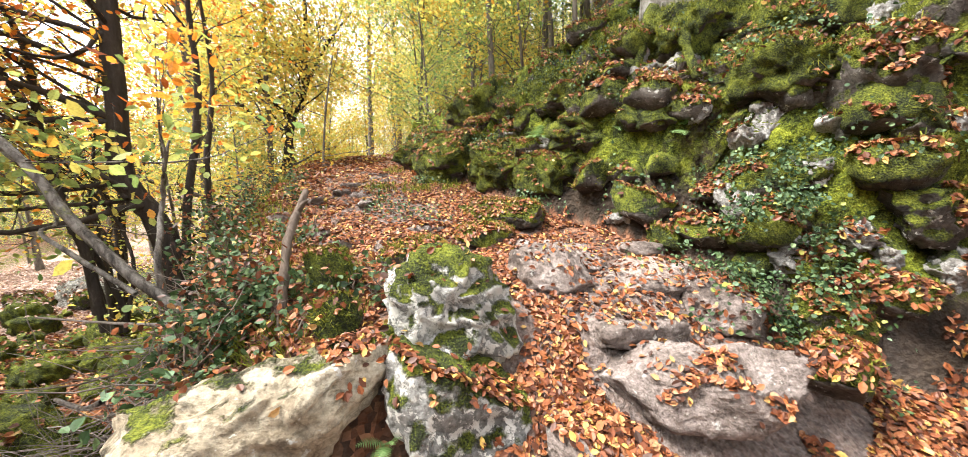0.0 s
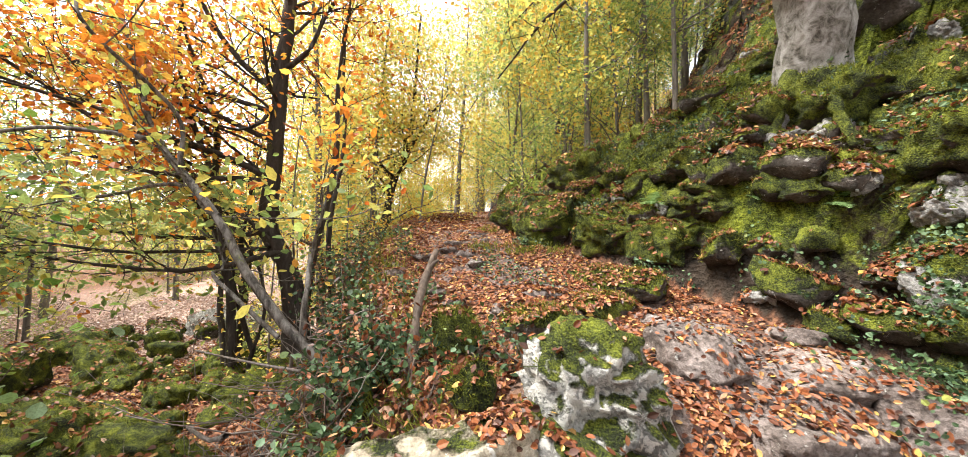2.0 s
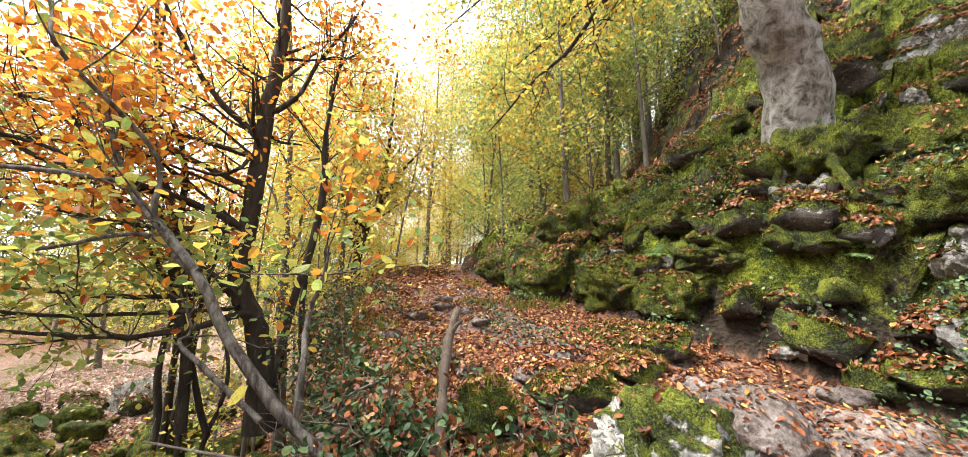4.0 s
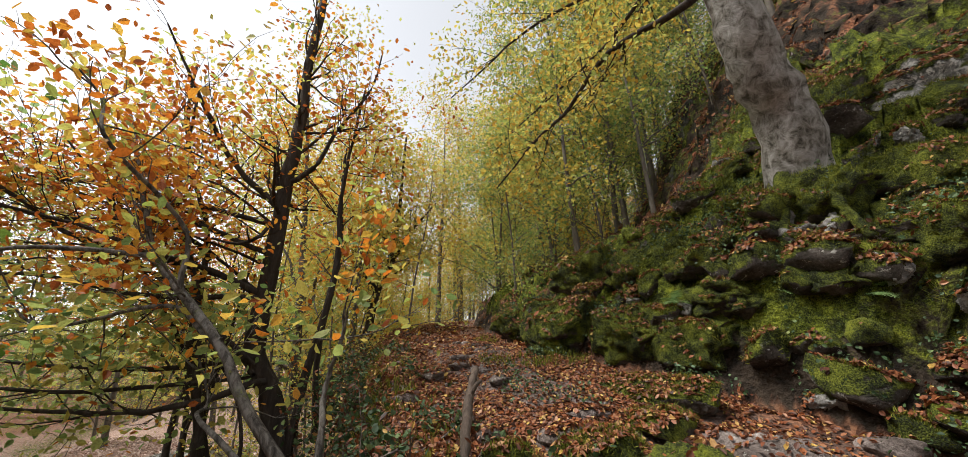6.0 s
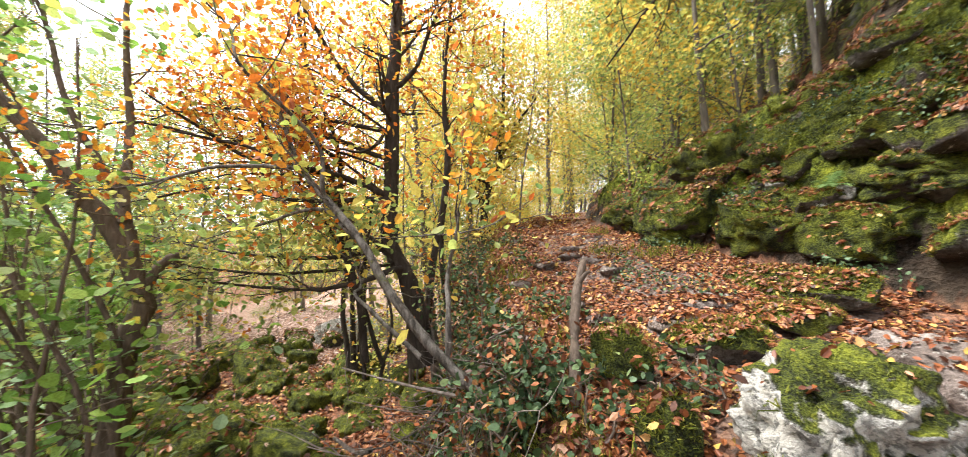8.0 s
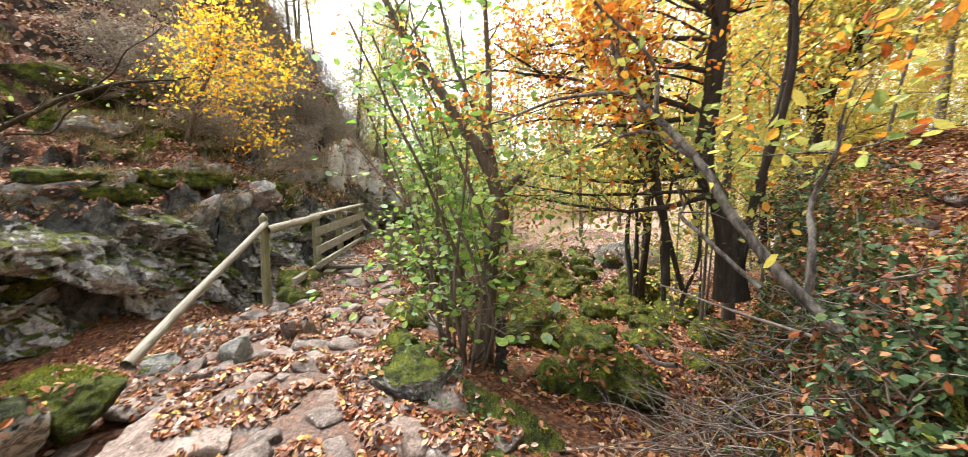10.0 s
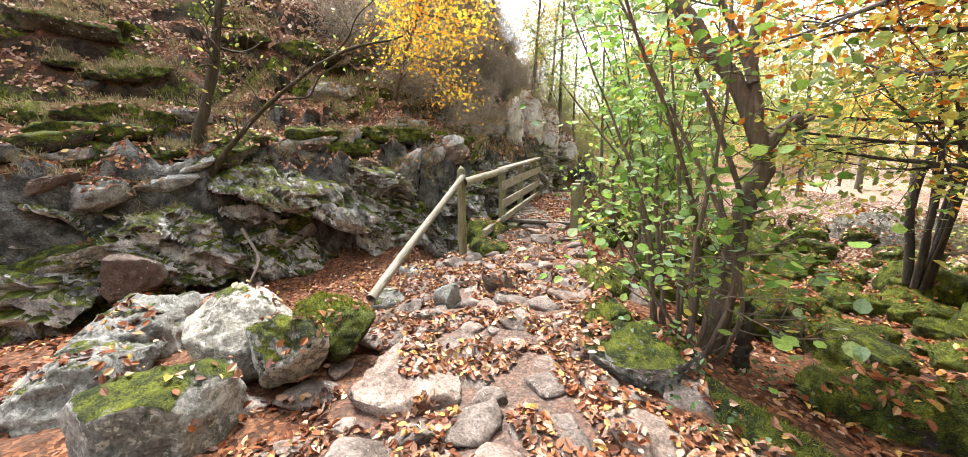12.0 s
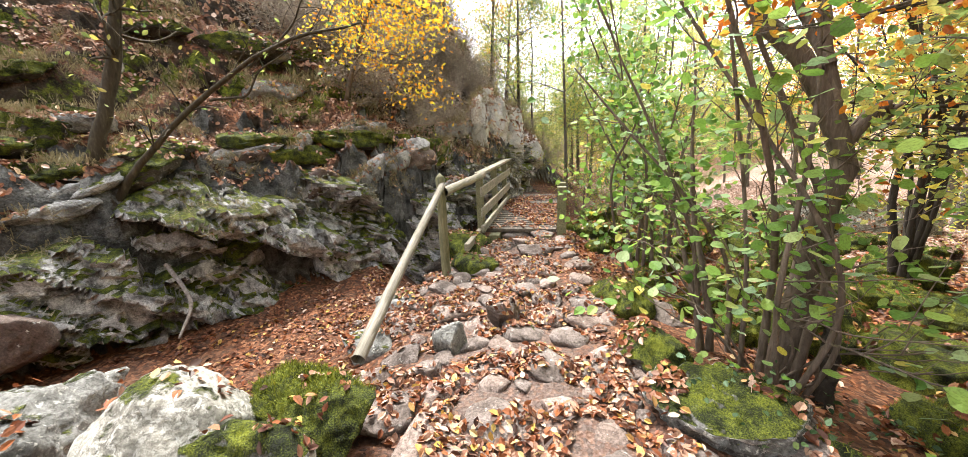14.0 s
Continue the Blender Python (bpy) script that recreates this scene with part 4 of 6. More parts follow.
for _i, (_x, _y, _z, _sx, _sy, _sz) in enumerate(((-10.1, 1.95, 1.75, 0.34, 0.3, 0.6), (-10.5, 2.45, 1.85, 0.36, 0.34, 0.7), (-10.9, 2.95, 1.5, 0.4, 0.36, 0.7), (-11.3, 3.5, 1.1, 0.4, 0.4, 0.6))):
    rock("white_crag", (_x, _y, _z), (_sx, _sy, _sz), -48 + 14 * _i, stone_face, "bare white limestone face beyond the bridge", 870 + _i, (6, -6), 0.6, 0.16, 5, "", "crag", 12)

for _i in range(46):
    _k, _in = rng.random() * 5, rng.choice((0.85, 1.0, 1.45, 2.0, 2.6)) + rng.normal() * 0.06
    _x = float(np.interp(_k, [0, 1, 2, 3, 4, 5], [-9.3, -7.5, -6.75, -5.9, -5.3, -4.9])) - _in * 0.85
    _y = float(np.interp(_k, [0, 1, 2, 3, 4, 5], [2.05, 0.25, -1.05, -2.55, -3.4, -4.0])) - _in * 0.45
    _s = rng.uniform(0.16, 0.4)
    rock("cliff_ledge", (_x, _y, floor_z(_x, _y) - _s * 0.05), (_s * rng.uniform(1.3, 2.0), _s * 0.7, _s * rng.uniform(0.3, 0.5)), -60 + rng.uniform(-15, 15), (stone_mossy, stone_cliff, stone_green, stone_mossy)[_i % 4], "mossy rock ledge jutting from the leafy cliff slope", 1700 + _i, (rng.uniform(-10, 16), rng.uniform(-12, 12)), 0.65, 0.2, 4, "ledges of the cliff", "ledge")

_b = np.array([(-6.75, 1.07), (-9.6, 2.55), (-9.14, 3.44), (-6.29, 1.96)])
add_solid(np.c_[_b, np.full(4, 0.285)], [[3, 2, 1, 0]])
solid = tree_of(solid_v, solid_f)
solid_moss = np.concatenate(solid_moss)


def drop(x, y, top=30.0):
    hit = solid.ray_cast((x, y, top), (0, 0, -1))
    return hit[:3] if hit[0] else (None, None, 0)


# ---- wood ----


def curve_points(pts, n):
    """Points along a smooth line through pts."""
    p = np.asarray(pts, dtype=float)
    if len(p) == 2:
        return p[0] + (p[1] - p[0]) * np.linspace(0, 1, n)[:, None]
    q = np.concatenate([[2 * p[0] - p[1]], p, [2 * p[-1] - p[-2]]])
    s = np.linspace(0, len(p) - 1 - 1e-6, n)
    k = s.astype(int)
    u = (s - k)[:, None]
    a, b, c, d = q[k], q[k + 1], q[k + 2], q[k + 3]
    return 0.5 * (2 * b + (c - a) * u + (2 * a - 5 * b + 4 * c - d) * u ** 2 + (3 * b - a - 3 * c + d) * u ** 3)


def tube(store, pts, r0, r1, sides=6, wobble=0.0, flare=0.0):
    """Adds a tapered, closed branch along pts to store = [vertices, faces, count]."""
    p = np.asarray(pts)
    n = len(p)
    tan = np.gradient(p, axis=0)
    tan /= np.linalg.norm(tan, axis=1, keepdims=True) + 1e-9
    ref = np.where(np.abs(tan[:, 2:3]) > 0.9, np.array([[1.0, 0, 0]]), np.array([[0, 0, 1.0]]))
    a = np.cross(tan, ref)
    a /= np.linalg.norm(a, axis=1, keepdims=True) + 1e-9
    b = np.cross(tan, a)
    u = np.linspace(0, 1, n)
    r = r0 + (r1 - r0) * u + flare * r0 * np.exp(-u * 9)
    ang = np.linspace(0, 2 * np.pi, sides, endpoint=False)
    ring = np.cos(ang)[None, :, None] * a[:, None] + np.sin(ang)[None, :, None] * b[:, None]
    rr = r[:, None] * np.ones(sides)
    if wobble:
        q = (p[:, None] + ring * r[:, None, None]).reshape(-1, 3)
        rr = rr * (1 + wobble * fbm(q * (0.7 / r0), 3, 5).reshape(n, sides))
    v = (p[:, None] + ring * rr[:, :, None]).reshape(-1, 3)
    i = np.arange(n * sides).reshape(n, sides) + store[2]
    j = np.roll(i, -1, axis=1)
    f = np.stack([i[:-1], j[:-1], j[1:], i[1:]], -1).reshape(-1, 4)
    tip = store[2] + n * sides
    cap = np.stack([i[-1], j[-1], np.full(sides, tip), np.full(sides, tip)], -1)
    store[0].append(np.concatenate([v, p[-1:] + tan[-1:] * r1]))
    store[1].append(f)
    store[3].append(cap[:, :3])
    store[2] += n * sides + 1


def wood_mesh(name, store):
    quads, tris = np.concatenate(store[1]), np.concatenate(store[3])
    me = bpy.data.meshes.new(name)
    v = np.concatenate(store[0]).astype(np.float32)
    loops = np.concatenate([quads.ravel(), tris.ravel()]).astype(np.int32)
    starts = np.concatenate([np.arange(0, quads.size, 4), quads.size + np.arange(0, tris.size, 3)]).astype(np.int32)
    me.vertices.add(len(v)), me.loops.add(len(loops)), me.polygons.add(len(starts))
    me.vertices.foreach_set("co", v.ravel())
    me.loops.foreach_set("vertex_index", loops)
    me.polygons.foreach_set("loop_start", starts)
    me.polygons.foreach_set("use_smooth", np.ones(len(starts), dtype=bool))
    me.update(calc_edges=True)
    return me


def store_new():
    return [[], [], 0, []]


def grow(store, r, start, way, length, radius, level, tips, droop=0.0, spread=0.7, kids=4, sides=5):
    """A branch that wanders and forks; notes the places of its twigs in tips."""
    n = 7 if level else 5
    p, d, pts = np.asarray(start, float), np.asarray(way, float), []
    for k in range(n):
        pts.append(p.copy())
        d = d + r.normal(size=3) * 0.16 + np.array([0, 0, 0.05 - droop])
        d /= np.linalg.norm(d)
        p = p + d * length / (n - 1)
    tube(store, pts, radius, radius * 0.35, sides)
    if level == 0:
        tips.extend(pts[1:])
        return
    tips.extend(pts[-2:])
    for k in range(kids):
        u = r.uniform(0.25, 1.0)
        at = pts[min(int(u * n), n - 1)]
        side_way = r.normal(size=3) * spread + d + np.array([0, 0, 0.15])
        side_way /= np.linalg.norm(side_way)
        grow(store, r, at, side_way, length * r.uniform(0.4, 0.65), radius * 0.42, level - 1, tips, droop, spread, kids, max(sides - 1, 3))


def leaf_mesh(name, p, nrm, size, r, fat=0.62, fold=0.25, fine=False):
    """Many folded leaves: at p, facing nrm, of length size."""
    n = len(p)
    nrm = nrm / (np.linalg.norm(nrm, axis=1, keepdims=True) + 1e-9)
    t = np.cross(nrm, r.normal(size=(n, 3)))
    t /= np.linalg.norm(t, axis=1, keepdims=True) + 1e-9
    b = np.cross(nrm, t)
    s = size[:, None]
    fold = fold * r.uniform(0.2, 1.8, (n, 1))
    curl = r.normal(size=(n, 1)) * 0.18
    up = nrm * s
    if fine == "round":
        w = s * fat * 0.5
        v = np.stack([p - t * s * 0.5, p - t * s * 0.36 + b * w * 0.75 + up * fold * 0.4, p + b * w + up * fold * 0.5, p + t * s * 0.32 + b * w * 0.62 + up * fold * 0.3, p + t * s * 0.56 + up * curl, p + t * s * 0.32 - b * w * 0.62 + up * fold * 0.3, p - b * w + up * fold * 0.5, p - t * s * 0.36 - b * w * 0.75 + up * fold * 0.4, p + up * curl * 0.3], 1)
        i = np.arange(n)[:, None] * 9
        f = np.concatenate([i + np.array([q]) for q in ([0, 8, 2, 1], [8, 4, 3, 2], [0, 7, 6, 8], [8, 6, 5, 4])])
    elif fine:
        v = np.stack([p - t * s * 0.5, p - t * s * 0.18 + b * s * fat * 0.46 + up * fold * 0.6, p + t * s * 0.2 + b * s * fat * 0.4 + up * (fold * 0.6 + curl * 0.3), p + t * s * 0.5 + up * curl, p + t * s * 0.2 - b * s * fat * 0.4 + up * (fold * 0.6 + curl * 0.3), p - t * s * 0.18 - b * s * fat * 0.46 + up * fold * 0.6], 1)
        i = np.arange(n)[:, None] * 6
        f = np.concatenate([i + np.array([[0, 3, 2, 1]]), i + np.array([[0, 5, 4, 3]])])
    else:
        v = np.stack([p - t * s * 0.5, p + b * s * fat * 0.5 + up * fold, p + t * s * 0.5 + up * curl, p - b * s * fat * 0.5 + up * fold], 1)
        i = np.arange(n)[:, None] * 4
        f = np.concatenate([i + np.array([[0, 2, 1]]), i + np.array([[0, 3, 2]])])
    return mesh_of(name, v.reshape(-1, 3), f, False)


def crown_mesh(name, tips, count, scatter, size, r, fat=0.62, fine=False, flat=0.75):
    tips = np.asarray(tips)
    p = tips[r.integers(0, len(tips), count)] + r.normal(size=(count, 3)) * scatter
    nrm = r.normal(size=(count, 3)) * flat + np.array([0, 0, 0.8])
    return leaf_mesh(name, p, nrm, r.uniform(0.65, 1.25, count) * size, r, fat, 0.12, fine)


def woodland_tree(name, at, height, seed, bark, leaf, label, leaves=2600, leaf_size=0.08, girth=0.06, first=0.25, limbs=11, spread=0.34, group="woodland trees", lean=0.08, category="tree"):
    """A slim forest tree: curved trunk, rising limbs, a loose crown with gaps."""
    r = np.random.default_rng(seed)
    ob = thing(name, at, label, category, group)
    way = r.normal(size=2) * lean
    pts = curve_points([(0, 0, -0.25), (way[0] * height * 0.3, way[1] * height * 0.3, height * 0.33), (way[0] * height * 0.5 + r.normal() * 0.1, way[1] * height * 0.5, height * 0.66), (way[0] * height, way[1] * height, height)], 16)
    st = store_new()
    tube(st, pts, girth, girth * 0.18, 8, 0.12, 0.5)
    tips = list(pts[-3:])
    for k in range(limbs):
        u = first + (0.97 - first) * (k + r.random()) / limbs
        a = r.uniform(0, 2 * np.pi)
        d = np.array([math.cos(a), math.sin(a), r.uniform(0.25, 0.9)])
        grow(st, r, pts[int(u * 15)], d / np.linalg.norm(d), height * spread * (1.15 - u * 0.7) * r.uniform(0.7, 1.2), girth * 0.42 * (1.2 - u), 1, tips, 0.02, 0.75, 4, 4)
    part("trunk", wood_mesh("trunk", st), bark, ob)
    if leaves:
        part("crown", crown_mesh("crown", tips, leaves, height * 0.035, leaf_size, r), leaf, ob)
    return ob


def stand(ob, x, y, z, r, scale=1.0):
    return copy_thing(ob, Matrix.Translation((x, y, z)) @ Matrix.Rotation(r.uniform(0, 6.28), 4, "Z") @ Matrix.Diagonal((scale, scale, scale * r.uniform(0.9, 1.15), 1)))


# woodland in the valley, along the trail and on the slopes
kinds = [
    woodland_tree("yellow_tree", (-3.6, 9.4, 1.6), 6.5, 901, bark_far, yellow_leaf, "slender tree with golden yellow autumn leaves", 7000, 0.062, 0.07),
    woodland_tree("yellow_tree", (-2.6, 12.5, 2.4), 7.5, 902, bark_far, yellow_leaf, "tall slender tree with yellow autumn crown", 7500, 0.07, 0.08),
    woodland_tree("lime_tree", (0.3, 8.2, 4.2), 6.0, 903, bark_far, lime_leaf, "thin-stemmed tree with yellow-green leaves", 6000, 0.058, 0.045),
    woodland_tree("lime_tree", (-11.5, 11.5, -0.4), 6.0, 904, bark_far, lime_leaf, "open tree with yellow-green leaves by the meadow", 4600, 0.07, 0.07),
    woodland_tree("orange_tree", (-12.5, 15.0, -0.3), 7.0, 905, bark_far, beech_leaf, "beech with copper and orange leaves", 5000, 0.075, 0.08),
    woodland_tree("sapling", (-2.0, 6.2, 1.4), 3.8, 906, bark_far, yellow_leaf, "thin sapling with sparse yellow leaves", 1100, 0.05, 0.02, 0.2, 9, 0.28),
]
kinds.append(woodland_tree("shrub", (-0.6, 7.6, 2.4), 3.2, 907, bark_far, lime_leaf, "leafy yellow-green shrub beside the trail", 4200, 0.05, 0.02, 0.06, 18, 0.36, "shrubs beside the trail", 0.1, "shrub"))
kinds.append(woodland_tree("shrub", (-3.2, 10.2, 1.6), 3.4, 908, bark_far, yellow_leaf, "leafy golden shrub beside the trail", 4200, 0.055, 0.022, 0.06, 18, 0.36, "shrubs beside the trail", 0.1, "shrub"))
spots_seen = []


def scatter_trees(count, pick, which, gap, r, smin=0.8, smax=1.25):
    made = tries = 0
    while made < count and tries < count * 30:
        tries += 1
        x, y = pick(r)
        if any(math.hypot(x - a, y - b) < gap for a, b in spots_seen):
            continue
        spots_seen.append((x, y))
        z = float(shape(np.array([x]), np.array([y]))[0]) - 0.05
        stand(kinds[which[made % len(which)]], x, y, z, r, r.uniform(smin, smax))
        made += 1


def beside_trail(lo, hi, y0, y1, left):
    def pick(r):
        y = y0 + (y1 - y0) * r.random() ** 1.4
        line = EDGE if left else BANK
        x = float(np.interp(y, [p[1] for p in line[3:]], [p[0] for p in line[3:]]))
        return x + (-1 if left else 1) * r.uniform(lo, hi), y
    return pick


tr = np.random.default_rng(31)
scatter_trees(16, beside_trail(0.3, 2.6, 5.6, 14, False), (6, 6, 6, 7), 0.6, tr, 0.8, 1.3)
scatter_trees(12, beside_trail(0.3, 1.8, 8, 18, True), (7, 7, 6), 0.7, tr, 0.8, 1.3)
scatter_trees(14, lambda r: (r.uniform(-4.2, 2.5), r.uniform(16, 20)), (7, 6, 1), 0.8, tr, 0.9, 1.5)
scatter_trees(9, beside_trail(0.25, 1.6, 4.6, 9, True), (5, 5, 0, 5), 0.45, tr)
scatter_trees(14, beside_trail(0.2, 3.5, 9, 30, True), (0, 1, 1, 0, 2), 1.0, tr)
scatter_trees(8, lambda r: (r.uniform(-3.6, 2.5), r.uniform(17, 26)), (1, 0, 2), 1.3, tr)
scatter_trees(16, beside_trail(0.7, 3.0, 5.4, 12, False), (2, 5, 2, 5), 0.7, tr, 0.7, 1.05)
scatter_trees(22, beside_trail(0.5, 9, 11, 34, False), (2, 1, 2, 0), 1.2, tr)
scatter_trees(14, lambda r: (r.uniform(-24, -8.5), r.uniform(17, 24)), (6, 7, 6, 5), 1.2, tr, 0.9, 1.5)
scatter_trees(14, lambda r: (r.uniform(-26, -16), r.uniform(3.0, 10)), (6, 6, 7), 1.2, tr, 0.9, 1.5)
scatter_trees(4, lambda r: (r.uniform(-16, -7.5), r.uniform(11, 16)), (3, 4, 3, 0, 5), 1.6, tr, 0.6, 1.0)
scatter_trees(18, lambda r: (r.uniform(-34, -8), r.uniform(22, 36)), (3, 4, 1, 3), 2.0, tr, 0.9, 1.4)
scatter_trees(6, lambda r: (r.uniform(-22, -14.5), r.uniform(4.5, 9)), (3, 3, 2, 6), 1.6, tr, 0.5, 0.8)
scatter_trees(12, lambda r: (r.uniform(-36, -22), r.uniform(8, 24)), (3, 2, 4, 3), 2.2, tr, 0.7, 1.1)
scatter_trees(9, lambda r: (r.uniform(-21, -13), r.uniform(4.6, 9.5)), (2, 3, 6, 3), 1.2, tr, 0.8, 1.3)
scatter_trees(8, lambda r: (r.uniform(-14, -11), r.uniform(-10, 0)), (3, 4), 1.8, tr, 0.5, 0.8)
scatter_trees(12, lambda r: (r.uniform(-17, -12.5), r.uniform(0.5, 5.5)), (0, 3, 2, 4), 0.9, tr, 0.5, 0.9)
scatter_trees(14, lambda r: (r.uniform(1.8, 5.5), r.uniform(4.6, 9)), (6, 2, 6, 5), 0.8, tr, 0.6, 1.0)
scatter_trees(8, lambda r: (r.uniform(-12.2, -9.6), r.uniform(4.4, 7.5)), (2, 6, 3), 0.8, tr, 0.75, 1.05)
scatter_trees(16, lambda r: (r.uniform(0.8, 4.5), r.uniform(5.4, 11)), (2, 6, 2), 0.55, tr, 0.8, 1.25)
scatter_trees(9, lambda r: (r.uniform(3.5, 9), r.uniform(3.5, 9)), (2, 1), 1.4, tr, 0.8, 1.2)
scatter_trees(5, lambda r: (r.uniform(-6, 8), r.uniform(-16, -9)), (2, 1, 3), 2.0, tr, 0.8, 1.2)


# ---- the trees at the drop beside the trail ----
def limb_tree(name, at, label, bark, limbs, leaf, leaves, size, scatter, seed, twig=0.55, category="tree", kids=3, trunk_name="trunk", sparse=1.0, fat=0.62, low=-9.0, under=None, silhouette_bark=None, flat=0.75):
    """A tree drawn by its main stems and limbs: each (points, first radius, last radius, leafy from)."""
    r = np.random.default_rng(seed)
    ob = thing(name, at, label, category)
    base = np.asarray(at, float)
    tips = []
    for k, (pts, r0, r1, leafy) in enumerate(limbs):
        p = curve_points(pts, 22) - base
        p[1:-1] += r.normal(size=(20, 3)) * r0 * 0.12
        if k and r0 < 0.04:
            sway = np.sin(np.linspace(0, r.uniform(5, 9), 22))[:, None] * np.sin(np.linspace(0, np.pi, 22))[:, None]
            p = p + sway * r.normal(size=3) * 0.045
        st = store_new()
        tube(st, p, r0, r1, 9 if r0 > 0.03 else 6, 0.14, 0.35 if k == 0 else 0.0)
        length = np.linalg.norm(np.diff(p, axis=0), axis=1).sum()
        for q in range(int(length * 7 * sparse)):
            u = r.uniform(leafy, 1.0)
            j = int(u * 20)
            tan = p[j + 1] - p[j]
            d = tan / (np.linalg.norm(tan) + 1e-9) * 0.6 + r.normal(size=3) * 0.6 + np.array([0, 0, 0.12])
            grow(st, r, p[j], d / np.linalg.norm(d), twig * r.uniform(0.5, 1.3), max(0.35 * (r0 + (r1 - r0) * u), 0.004), 1, tips, 0.0, 0.6, kids, 4)
        part(trunk_name if k == 0 else "limb", wood_mesh("limb", st), bark if k == 0 or not silhouette_bark else silhouette_bark, ob)
    if under:
        part("low_crown", crown_mesh("low_crown", [q for q in tips if q[2] + base[2] < low], under[1], scatter * 1.3, size * 1.1, r, fat, True, flat), under[0], ob, "yellow-green lower leaves")
    if leaves:
        tips = [q for q in tips if q[2] + base[2] > low or r.random() < 0.22]
        part("crown", crown_mesh("crown", tips, leaves, scatter, size, r, fat, "round" if fat > 0.8 else True, flat), leaf, ob)
    return ob


fan = []
fr = np.random.default_rng(45)
for _k in range(11):
    _z = fr.uniform(1.3, 3.0)
    _d = np.array([-1.0, fr.uniform(-0.8, 0.4), fr.uniform(-0.05, 0.8)]) * fr.uniform(0.8, 1.6)
    _p = np.array([-2.09, 2.93, _z]) if _k % 3 else np.array([-2.4 - 0.12 * (_z - 1.3), 2.9, _z])
    fan.append(([tuple(_p), tuple(_p + _d * 0.3 + np.array([0.05, fr.normal() * 0.1, 0.12])), tuple(_p + _d * 0.65 + np.array([0, fr.normal() * 0.12, 0.1])), tuple(_p + _d + np.array([0, 0, fr.uniform(-0.25, 0.1)]))], fr.uniform(0.010, 0.018), 0.003, 0.25))
